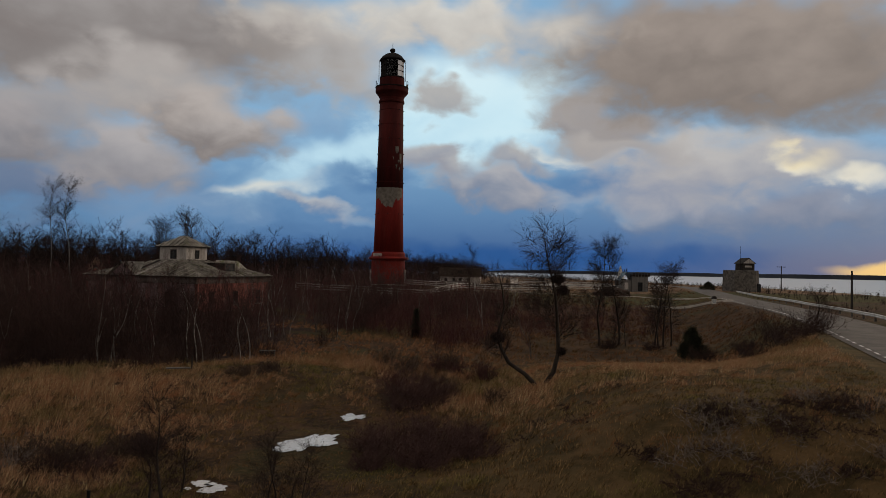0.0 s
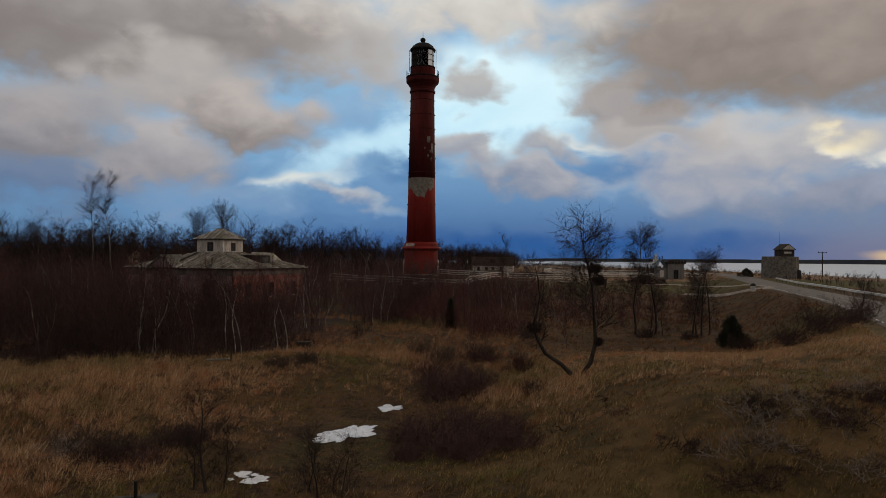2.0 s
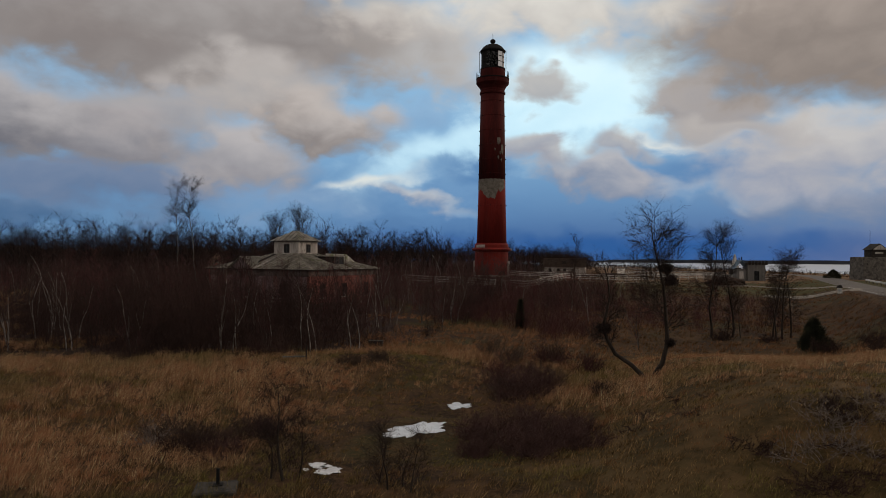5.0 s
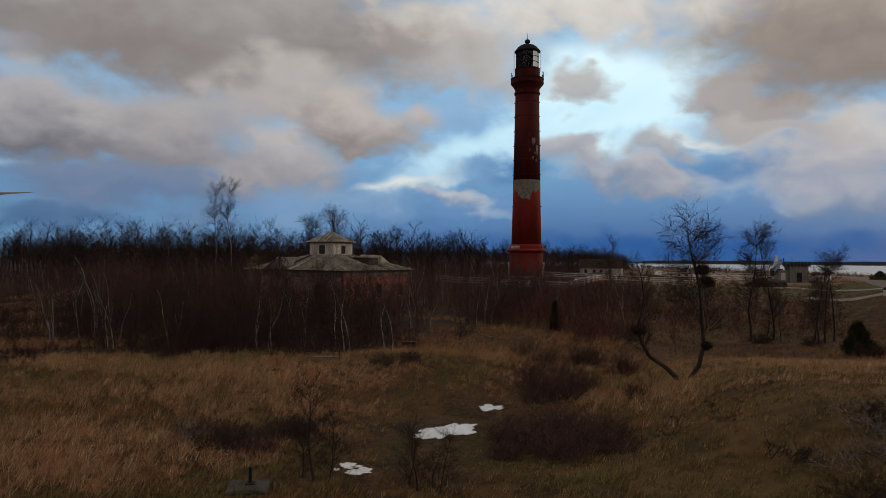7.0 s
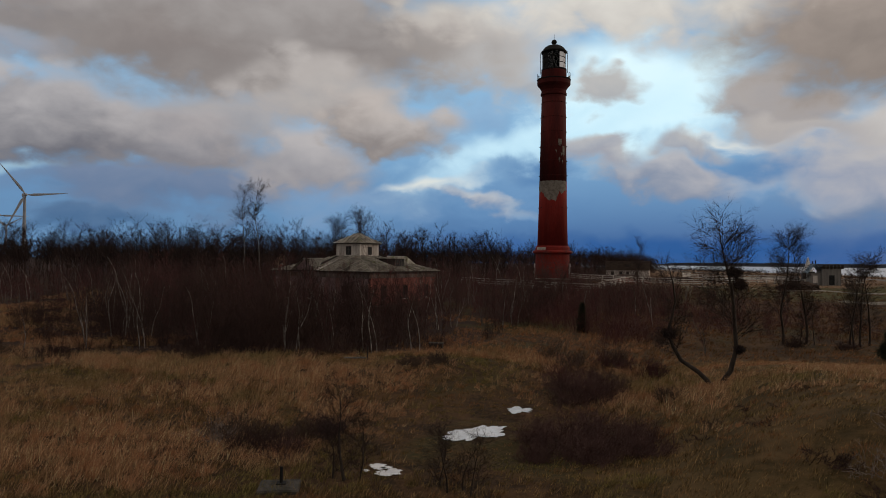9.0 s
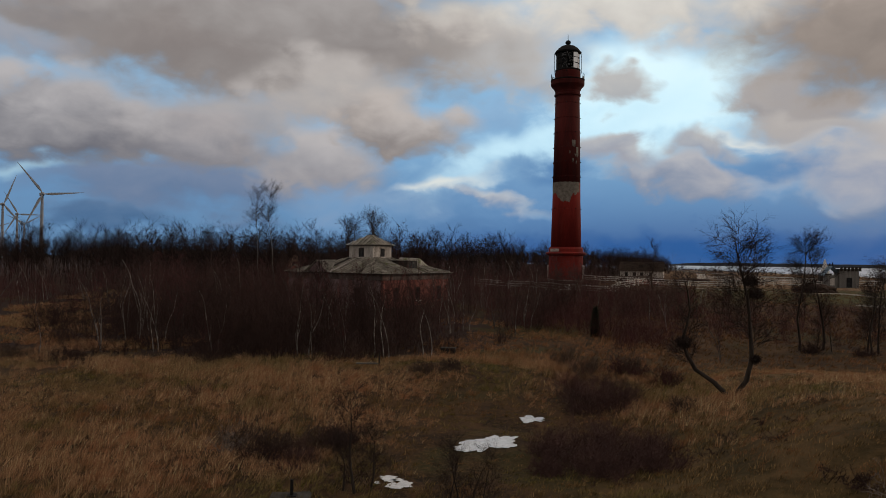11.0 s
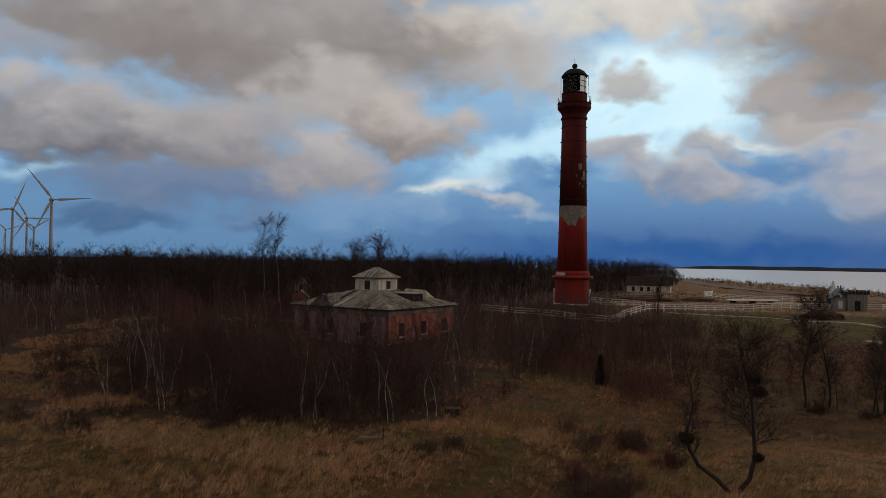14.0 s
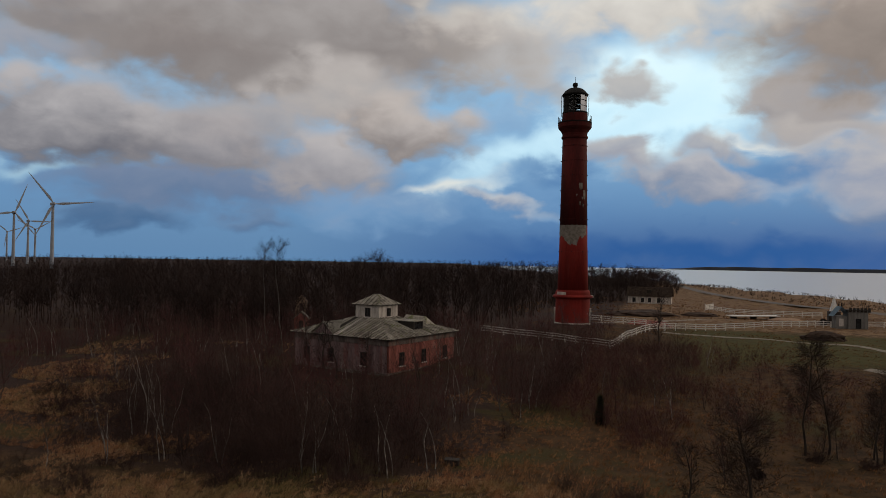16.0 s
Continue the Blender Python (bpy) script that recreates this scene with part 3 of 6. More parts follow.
    for i in range(12):
        a = radians(i * 30 + 6)
        c, s = math.cos(a), math.sin(a)
        part("mullion", bar((2.5 * c, 2.5 * s, 46.05), (2.5 * c, 2.5 * s, 49.75), 0.035), IRON, lh)
        b = radians(i * 30 + 36)
        bm = bmesh.new()
        corners = [bm.verts.new((2.5 * math.cos(t), 2.5 * math.sin(t), z)) for t, z in ((a, 46.1), (b, 46.1), (b, 49.7), (a, 49.7))]
        bm.faces.new(corners)
        # glass drawn as black iron here: the lantern's dark side, put in as colour
        dark_side = 98 < i * 30 + 21 < 260
        pane = part("pane", bm, IRON if dark_side else GLASS, lh, "lantern pane coloured black for the dark side" if dark_side else "clear lantern pane")
        pane.visible_shadow = False
    for z in (47.3, 48.5):
        part("glazing_bar", lathe([(2.48, z), (2.55, z), (2.55, z + 0.07), (2.48, z + 0.07), (2.48, z)], 32), IRON, lh)
    for i in range(4):
        a = radians(i * 90 + 2)
        part("ladder_rod", bar((2.95 * math.cos(a), 2.95 * math.sin(a), 45.2), (2.95 * math.cos(a), 2.95 * math.sin(a), 50.0), 0.05), IRON, lh)
    # added sheet, no part of the lantern, that keeps its left side dark
    part("blind", lathe([(2.3, 46.1), (2.34, 46.1), (2.34, 49.6), (2.3, 49.6)], 24, 98, 176), IRON, lh, "added dark sheet that darkens the lantern's left side")
    part("lamp", lathe([(0.4, 46.0), (0.25, 46.6), (0.35, 47.0), (0.35, 48.2), (0.15, 48.5)], 16), IRON, lh, "dark beacon lamp on its stand")
    part("dome", lathe([(2.8, 49.7), (2.85, 49.95), (2.6, 50.2), (2.2, 50.75), (1.5, 51.25), (0.7, 51.5), (0.4, 51.55), (0.35, 51.75)], 40), IRON, lh, smooth=True)
    part("vent_ball", lathe([(0.2, 51.7), (0.5, 51.85), (0.62, 52.15), (0.5, 52.5), (0.15, 52.7)], 20), IRON, lh, smooth=True)
    part("lightning_rod", bar((0, 0, 52.6), (0, 0, 54.0), 0.06, 0.03), IRON, lh)
    # doors in the base, seen edge on at both sides
    for side in (-1, 1):
        part("porch", boxes((side * 3.62 - 0.35, side * 3.62 + 0.35, -0.7, 0.7, 0.2, 3.4), bevel=0.04), LIGHT_PLASTER, lh, "pale stone door surround")
        part("door", boxes((side * 3.99 - 0.04, side * 3.99 + 0.04, -0.5, 0.5, 0.3, 2.6)), IRON, lh, "dark iron door")
    return lh


lighthouse((-20.98, 154.98, 0.0))


# ---- the derelict house ----


def roof_face(h, half, depth, z0, inner, z1, turn, mat, count, drop=()):
    """One side of a hipped roof laid in raised-seam sheets, eaves towards -y before it is turned. half: half the eaves' length."""
    backing = bmesh.new()
    backing.faces.new([backing.verts.new(v) for v in ((-half, -depth, z0), (half, -depth, z0), (inner, -inner, z1), (-inner, -inner, z1))])
    m = Matrix.Rotation(radians(turn), 4, "Z")
    back = part("roof_boarding", backing, ROOF_BOARD, h, "dark roof boarding")
    back.matrix_basis = m
    width = 2 * half / count
    for i in range(count):
        if i in drop:
            continue
        s0, s1 = -half + i * width + 0.09, -half + (i + 1) * width - 0.09
        mid = abs((s0 + s1) / 2)
        run = min(1.0, (half - mid) / max(half - inner, 0.01))
        if run < 0.03:
            continue
        y1, zt = -depth + (depth - inner) * run, z0 + (z1 - z0) * run
        lift = 0.025 + 0.02 * random.random()
        r0 = min(1.0, (half - abs(s0)) / max(half - inner, 0.01))
        r1 = min(1.0, (half - abs(s1)) / max(half - inner, 0.01))
        bm = bmesh.new()
        ya, za = -depth + (depth - inner) * r0, z0 + (z1 - z0) * r0
        yb, zb = -depth + (depth - inner) * r1, z0 + (z1 - z0) * r1
        bm.faces.new([bm.verts.new(v) for v in ((s0, -depth - 0.06, z0 + lift - 0.03), (s1, -depth - 0.06, z0 + lift - 0.03), (s1, yb, zb + lift), (s0, ya, za + lift))])
        seam = [bm.verts.new(v) for v in ((s1 - 0.07, -depth, z0 + lift), (s1, -depth, z0 + lift + 0.12), (s1, yb, zb + lift + 0.12), (s1 - 0.07, yb, zb + lift))]
        bm.faces.new(seam)
        seam = [bm.verts.new(v) for v in ((s1, -depth, z0 + lift + 0.12), (s1 + 0.06, -depth, z0 + lift), (s1 + 0.06, yb, zb + lift), (s1, yb, zb + lift + 0.12))]
        bm.faces.new(seam)
        sheet_part = part("roof_sheet", bm, mat, h)
        sheet_part.matrix_basis = m


def window(h, place, turn, w, tall, boarded=False):
    """A sash window set in the wall, facing -y before it is turned."""
    win = part("window", boxes((-w / 2 - 0.1, w / 2 + 0.1, -0.06, 0.1, -0.1, tall + 0.1)), DARK_WOOD, h, "weathered window with dark broken panes")
    win.matrix_basis = pose(*place, 0, 0, turn)
    part("pane", boxes((-w / 2, w / 2, -0.10, -0.07, 0, tall)), DARK_GLASS, win)
    part("glazing_bar", boxes((-0.03, 0.03, -0.13, -0.10, 0, tall), (-w / 2, w / 2, -0.128, -0.10, tall * 0.62, tall * 0.62 + 0.06)), DARK_WOOD, win)
    part("sill", boxes((-w / 2 - 0.2, w / 2 + 0.2, -0.22, 0.05, -0.25, -0.1)), LIGHT_PLASTER, win)


def house(place, turn):
    h = thing("derelict_house", "derelict house, faded red walls, rusty sheet roof and square turret", "house", place, turn)
    wall = part("wall", boxes((-8.4, 8.8, -8.1, 8.5, -0.5, 4.2)), BRICK_WALL, h, "flaking red plaster over brick")
    part("front_wall", boxes((-8.8, 8.4, -8.5, -8.1, -0.5, 4.2)), GREY_WALL, h, "faded mauve-grey plaster")
    part("side_wall", boxes((-8.8, -8.4, -8.1, 8.5, -0.5, 4.2)), GREY_WALL, h)
    part("frieze", boxes((-8.92, 8.92, -8.62, 8.62, 4.2, 5.0), bevel=0.03), FRIEZE, h, "stained pale plaster frieze under the eaves")
    part("plinth", boxes((-8.9, 8.9, -8.6, 8.6, -0.6, 0.45), bevel=0.03), STONE, h)
    part("eaves", boxes((-9.35, 9.35, -8.95, 8.95, 5.0, 5.13), bevel=0.02), DARK_WOOD, h)
    roof_face(h, 9.4, 9.0, 5.14, 2.3, 7.3, 0, ROOF_SHEET, 29, (8, 11))
    roof_face(h, 9.0, 9.4, 5.14, 2.3, 7.3, 90, ROOF_SHEET, 28)
    roof_face(h, 9.4, 9.0, 5.14, 2.3, 7.3, 180, ROOF_SHEET, 29)
    roof_face(h, 9.0, 9.4, 5.14, 2.3, 7.3, 270, ROOF_SHEET, 28)
    # the turret
    part("turret_wall", boxes((-2.3, 2.3, -2.3, 2.3, 6.6, 9.15), bevel=0.02), LIGHT_PLASTER, h, "stained white turret walls")
    part("turret_eaves", boxes((-2.62, 2.62, -2.62, 2.62, 9.15, 9.25)), DARK_WOOD, h)
    for k in range(4):
        roof_face(h, 2.7, 2.7, 9.26, 0.02, 10.9, 90 * k, ROOF_SHEET, 7)
    window(h, (0.1, -2.3, 7.55), 0, 0.85, 1.15)
    window(h, (2.3, 0.0, 7.6), 90, 0.75, 1.05)
    # dormer on the warm side
    dormer = part("dormer", boxes((4.4, 7.3, -0.4, 2.1, 5.6, 6.95)), DARK_WOOD, h, "black open dormer")
    part("dormer_roof", boxes((2.6, 7.6, -0.7, 2.4, 6.98, 7.08)), ROOF_SHEET, dormer)
    part("dormer_opening", boxes((7.3, 7.33, -0.1, 1.8, 5.85, 6.85)), DARK_GLASS, dormer)
    # a cross gable and a chimney stub on the ridge
    bm = bmesh.new()
    v = [bm.verts.new(p) for p in ((1.5, 4.2, 6.2), (6.4, 4.2, 5.9), (1.5, 7.2, 5.9), (6.4, 7.2, 5.75), (1.5, 5.6, 7.45), (5.3, 5.6, 7.35))]
    for f in ((0, 1, 5, 4), (2, 4, 5, 3), (1, 3, 5), (0, 4, 2)):
        bm.faces.new([v[i] for i in f])
    part("rear_gable_roof", bm, ROOF_SHEET, h, "mossy green sheet roof")
    part("chimney", boxes((-4.6, -3.4, 0.6, 1.6, 6.0, 7.75), (-4.7, -3.3, 0.5, 1.7, 7.75, 7.9), bevel=0.02), LIGHT_PLASTER, h)
    bm = bmesh.new()
    low = [bm.verts.new(p) for p in ((-5.2, -8.75, 4.9), (-0.6, -8.75, 4.9), (-2.9, -8.75, 6.75))]
    back = [bm.verts.new(p) for p in ((-5.2, -8.4, 4.9), (-0.6, -8.4, 4.9), (-2.9, -8.4, 6.75))]
    bm.faces.new(low), bm.faces.new(back[::-1])
    for k in range(3):
        bm.faces.new((low[k], back[k], back[(k + 1) % 3], low[(k + 1) % 3]))
    part("front_gable", bm, GREY_WALL, h, "dark mauve plaster gable")
    for x in (-5.5, -0.3):
        bm = bmesh.new()
        v = [bm.verts.new(p) for p in ((x, -9.0, 4.98), (-2.9, -9.0, 6.95), (-2.9, -4.6, 6.98), (x, -8.6, 5.15))]
        bm.faces.new(v)
        bmesh.ops.solidify(bm, geom=bm.faces[:], thickness=0.06)
        part("gable_slope", bm, ROOF_SHEET, h)
    bm = bmesh.new()
    bm.faces.new([bm.verts.new(v) for v in ((-0.75, -9.05, 5.22), (0.0, -9.05, 5.22), (-0.3, -2.6, 7.3), (-0.75, -2.6, 7.3))])
    part("flashing", bm, LIGHT_PLASTER, h, "pale new roof sheet")
    for x, y, turn_w in ((-6.3, -8.5, 0), (-1.6, -8.5, 0), (4.6, -8.5, 0), (8.8, -5.2, 90), (8.8, 0.2, 90), (8.8, 5.8, 90)):
        window(h, (x, y, 1.3), turn_w, 0.95, 1.7)
    return wall


ROOF_BOARD = material("roof_board", (0.012, 0.010, 0.009), (0.034, 0.028, 0.024), 2.0, 0.9, bump=0.4)
DARK_WOOD = material("dark_weathered_wood", (0.022, 0.019, 0.017), (0.055, 0.048, 0.042), 3.0, 0.85, bump=0.3)
house((-43.2, 100.0, -2.9), -14.9)


def brick_shed(place, turn):
    """A narrow gabled shed with an arched doorway."""
    g = thing("brick_shed", "small narrow brick shed with steep gable beside the wood", "shed", place, turn)
    bm = bmesh.new()
    front = [(-1.3, -1.5, 0), (1.3, -1.5, 0), (1.3, -1.5, 3.2), (0, -1.5, 4.3), (-1.3, -1.5, 3.2)]
    a = [bm.verts.new(v) for v in front]
    b = [bm.verts.new((x, 1.5, z)) for x, _, z in front]
    bm.faces.new(a), bm.faces.new(b[::-1])
    for k in range(5):
        bm.faces.new((a[k], b[k], b[(k + 1) % 5], a[(k + 1) % 5]))
    bmesh.ops.recalc_face_normals(bm, faces=bm.faces)
    part("wall", bm, BRICK_WALL, g)
    for side in (-1, 1):
        bm = bmesh.new()
        low, high = (side * 1.55, 3.02), (0, 4.34)
        ring = [bm.verts.new((x, y, z + up)) for up in (0.0, 0.1) for x, y, z in ((low[0], -1.7, low[1]), (low[0], 1.7, low[1]), (high[0], 1.7, high[1]), (high[0], -1.7, high[1]))]
        for f in ((0, 1, 2, 3), (7, 6, 5, 4), (0, 4, 5, 1), (1, 5, 6, 2), (2, 6, 7, 3), (3, 7, 4, 0)):
            bm.faces.new([ring[j] for j in f])
        bmesh.ops.recalc_face_normals(bm, faces=bm.faces)
        part("roof_slope", bm, ROOF_SHEET, g)
    bm = bmesh.new()
    arch = [(-0.45, 0.4), (0.45, 0.4)] + [(0.45 * math.cos(radians(v)), 2.3 + 0.45 * math.sin(radians(v))) for v in range(0, 181, 20)]
    near = [bm.verts.new((x, -1.54, z)) for x, z in arch]
    far = [bm.verts.new((x, -1.48, z)) for x, z in arch]
    bm.faces.new(near)
    for k in range(len(arch)):
        bm.faces.new((near[k], far[k], far[(k + 1) % len(arch)], near[(k + 1) % len(arch)]))
    bmesh.ops.recalc_face_normals(bm, faces=bm.faces)
    part("doorway", bm, DARK_WOOD, g, "dark arched doorway")


brick_shed((-68.5, 121.5, float(height(-68.5, 121.5)) - 0.1), 25)



# ---- the white shed, the hut and the yard ----


TILE_ROOF = material("brown_tile_roof", (0.034, 0.023, 0.018), (0.090, 0.064, 0.048), 1.2, 0.9, bump=0.5, third=(0.09, 0.07, 0.06))
GREY_WOOD = material("silver_grey_boards", (0.10, 0.098, 0.095), (0.23, 0.225, 0.215), 1.5, 0.85, bump=0.4, streak=True, random_per="object")
BLUE_SHEET = material("blue_grey_sheet", (0.10, 0.16, 0.22), (0.22, 0.31, 0.38), 1.2, 0.45, metal=0.2, bump=0.1)
ASPHALT = material("grey_asphalt", (0.085, 0.075, 0.066), (0.150, 0.132, 0.116), 0.6, 0.8, bump=0.25, grain=40)
GRAVEL = material("pale_gravel", (0.17, 0.15, 0.125), (0.30, 0.27, 0.235), 1.5, 0.95, bump=0.4, grain=20)
SOIL = material("bare_soil", (0.022, 0.015, 0.011), (0.070, 0.042, 0.030), 0.8, 0.95, bump=0.7, grain=7)
PALE_BRICK = material("pale_brick", (0.26, 0.17, 0.11), (0.44, 0.31, 0.22), 2.0, 0.9, bump=0.4, random_per="object")
CONCRETE = material("mossy_concrete", (0.030, 0.027, 0.023), (0.095, 0.085, 0.074), 2.5, 0.95, bump=0.6, third=(0.035, 0.038, 0.02))


def at(x, y, lift=0.0):
    return (x, y, float(height(x, y)) + lift)


def shed():
    g = thing("white_farmhouse", "long white plastered farmhouse with brown tiled roof", "house", (-9.5, 285.5, -2.4), -4)
    part("wall", boxes((-8, 8, -3.4, 3.4, -0.5, 3.4)), LIGHT_PLASTER, g)
    for side in (-1, 1):
        bm = bmesh.new()
        v = [bm.verts.new(p) for p in ((side * 8.0, -3.4, 3.4), (side * 8.0, 3.4, 3.4), (side * 8.0, 0, 6.4))]
        bm.faces.new(v)
        bmesh.ops.solidify(bm, geom=bm.faces[:], thickness=0.2)
        part("gable_wall", bm, LIGHT_PLASTER, g)
        bm = bmesh.new()
        v = [bm.verts.new(p) for p in ((-8.5, side * 3.9, 3.1), (8.5, side * 3.9, 3.1), (8.5, 0, 6.75), (-8.5, 0, 6.75))]
        bm.faces.new(v)
        bmesh.ops.solidify(bm, geom=bm.faces[:], thickness=0.15)
        part("roof", bm, TILE_ROOF, g, "patchy brown tiled roof slope")
    for x in (-5.6, -2.4, 0.2, 3.6):
        window(g, (x, -3.4, 1.0), 0, 1.0, 1.5)
    part("plinth", boxes((-8.1, 8.1, -3.5, 3.5, -0.6, 0.3)), STONE, g)
    part("lean_to", boxes((2.2, 7.8, -5.6, -3.4, -0.6, 0.35), bevel=0.05), SOIL, g)
    d = part("dormer", boxes((-0.9, 0.7, -2.6, -1.2, 4.4, 5.6)), DARK_WOOD, g, "dark hatch in the roof")
    part("dormer_roof", boxes((-1.05, 0.85, -2.75, -0.9, 5.62, 5.72)), TILE_ROOF, d)


shed()


def hut():
    g = thing("timber_hut", "grey weathered timber hut with dark doorway and blue porch roof", "hut", at(40.2, 187.0), 8)
    n = 12
    for i in range(n):
        x = -2.1 + 4.2 * i / n
        part("board", boxes((x + 0.01, x + 4.2 / n - 0.01, -1.7, -1.62, 0, 4.5 + 0.06 * (i % 3))), GREY_WOOD, g)
    part("wall", boxes((-2.1, 2.1, -1.6, 1.8, -0.4, 4.35)), GREY_WOOD, g)
    part("roof", boxes((-2.4, 2.4, -2.0, 2.0, 4.36, 4.52), bevel=0.02), DARK_WOOD, g)
    for i in range(6):
        x = -2.0 + i * 0.8
        part("parapet_board", boxes((x, x + 0.55, -1.86, -1.74, 4.0, 5.0)), DARK_WOOD, g)
    part("door", boxes((-0.6, 0.6, -1.76, -1.71, 0.2, 2.5), bevel=0.02), DARK_GLASS, g, "dark open doorway")
    porch = part("porch", boxes((-4.6, -2.2, -1.0, 1.6, -0.4, 3.0)), GREY_WOOD, g, "boarded porch")
    part("porch_window", boxes((-3.9, -2.9, -1.05, -1.01, 0.6, 2.4)), LIGHT_PLASTER, porch)
    for side in (-1, 1):
        bm = bmesh.new()
        v = [bm.verts.new(p) for p in ((-3.4 + side * 1.9, -1.5, 2.9), (-3.4 + side * 1.9, 2.0, 2.9), (-3.4, 2.0, 5.2), (-3.4, -1.5, 5.2))]
        bm.faces.new(v)
        bmesh.ops.solidify(bm, geom=bm.faces[:], thickness=0.08)
        part("porch_roof", bm, BLUE_SHEET, g, "blue-grey sheet gable roof")
    part("finial", boxes((-3.5, -3.3, -1.2, -1.0, 5.2, 6.0)), IRON, g)
    part("finial", boxes((-3.5, -3.3, 0.6, 0.8, 5.2, 5.8)), IRON, g)
    s = thing("white_spire", "white pointed wooden spire on a dark base", "spire", at(38.2, 200.5))
    part("base", boxes((-1.3, 1.3, -1.3, 1.3, -0.3, 3.2), bevel=0.05), DARK_WOOD, s)
    bm = bmesh.new()
    bmesh.ops.create_cone(bm, segments=4, radius1=1.25, radius2=0.16, depth=3.6, cap_ends=True, matrix=pose(0, 0, 5.0, 0, 0, 45))
    part("spire", bm, WHITE_PAINT, s)
    w = thing("cart_wheel", "dark spoked cart wheel leaning by the hut", "wheel", at(34.6, 193.2))
    part("rim", lathe([(0.75, -0.08), (0.9, -0.08), (0.9, 0.08), (0.75, 0.08), (0.75, -0.08)], 24), DARK_WOOD, w).matrix_basis = pose(0, 0, 0.95, 80)
    for i in range(6):
        a = radians(30 * i)
        part("spoke", bar((0.78 * math.cos(a), 0.05, 0.95 + 0.78 * math.sin(a)), (-0.78 * math.cos(a), -0.05, 0.95 - 0.78 * math.sin(a)), 0.045), DARK_WOOD, w)
    crate = thing("white_crate", "white painted box beside the hut", "crate", at(36.8, 191.5), 12)
    part("body", boxes((-1.0, 1.0, -0.5, 0.5, 0, 1.2), bevel=0.03), WHITE_PAINT, crate)
    part("lid", boxes((-1.05, 1.05, -0.55, 0.55, 1.2, 1.27), bevel=0.02), WHITE_PAINT, crate)


hut()


def fence(points, spacing=2.65, tall=1.55, rails=(0.55, 1.0, 1.42)):
    """A painted post and rail fence along a line of points; x, y."""
    f = thing("rail_fence", "white painted post and rail fence around the yard", "fence", at(*points[0]), group="yard fences")
    origin = Vector(at(*points[0]))
    stops = []
    for a, b in zip(points, points[1:]):
        count = max(1, round(math.dist(a, b) / spacing))
        stops += [(a[0] + (b[0] - a[0]) * i / count, a[1] + (b[1] - a[1]) * i / count) for i in range(count)]
    stops.append(points[-1])
    feet = [Vector(at(*s)) - origin for s in stops]
    for p in feet:
        part("post", boxes((p.x - 0.08, p.x + 0.08, p.y - 0.08, p.y + 0.08, p.z - 0.3, p.z + tall + random.uniform(-0.05, 0.05)), bevel=0.015), WHITE_PAINT, f)
    for p, q in zip(feet, feet[1:]):
        side = (q - p).cross(Vector((0, 0, 1))).normalized() * 0.10
        for z in rails:
            bm = bmesh.new()
            a, b = p + side + Vector((0, 0, z + random.uniform(-0.03, 0.03))), q + side + Vector((0, 0, z + random.uniform(-0.03, 0.03)))
            up, out = Vector((0, 0, 0.085)), side * 0.25
            v = [bm.verts.new(c) for c in (a - up - out, a + up - out, a + up + out, a - up + out, b - up - out, b + up - out, b + up + out, b - up + out)]
            for i in range(4):
                j = (i + 1) % 4
                bm.faces.new((v[i], v[j], v[j + 4], v[i + 4]))
            bm.faces.new(v[:4]), bm.faces.new(v[4:][::-1])
            part("rail", bm, WHITE_PAINT, f)


for line in ([(-36, 134.6), (-18.5, 128.2), (-10.2, 123.0)], [(-10.0, 123.4), (-8.3, 138.5), (-4.6, 150.8), (-1.9, 156.0)], [(-1.7, 156.6), (12.8, 169.1), (25.7, 180.3), (37.2, 189.5)],
             [(43.3, 190.2), (46.6, 189.4), (49.5, 194.5)], [(-18.5, 167.5), (-13.6, 167.0), (-6, 166)], [(10.2, 238.8), (16.6, 224.3), (26.8, 220.8), (39.1, 221.1)]):
    fence(line)


def yard():
    p = thing("white_platform", "long white flat platform raised on dark trestles", "platform", at(20.0, 206.0), 26)
    part("deck", boxes((-7.0, 7.0, -1.6, 1.6, 0.75, 1.0), bevel=0.04), WHITE_PAINT, p)
    for x in (-5.6, 0, 5.6):
        part("trestle", boxes((x - 0.15, x + 0.15, -1.4, 1.4, -0.3, 0.75)), DARK_WOOD, p)
    r = thing("tilted_gate", "white boarded gate leaf propped at a slant", "gate", at(9.0, 237.0), 72)
    for i in range(4):
        part("board", boxes((0, 9.0, -0.05, 0.05, 0.4 + 0.42 * i, 0.74 + 0.42 * i)), WHITE_PAINT, r)
    for x in (0.2, 8.8):
        part("post", boxes((x - 0.1, x + 0.1, 0.06, 0.2, -0.2, 2.3)), WHITE_PAINT, r)
    s = thing("brick_stack", "stack of pale bricks with an open middle", "bricks", at(0.3, 214.0))
    for i in range(6):
        for x0, x1 in ((-1.0, -0.45), (-0.42, 0.12), (0.42, 1.0)) if 1 < i < 4 else ((-1.0, -0.34), (-0.32, 0.32), (0.34, 1.0)):
            part("brick", boxes((x0, x1, -0.8, 0.8, 0.3 * i, 0.3 * i + 0.28), bevel=0.02), PALE_BRICK, s)


yard()


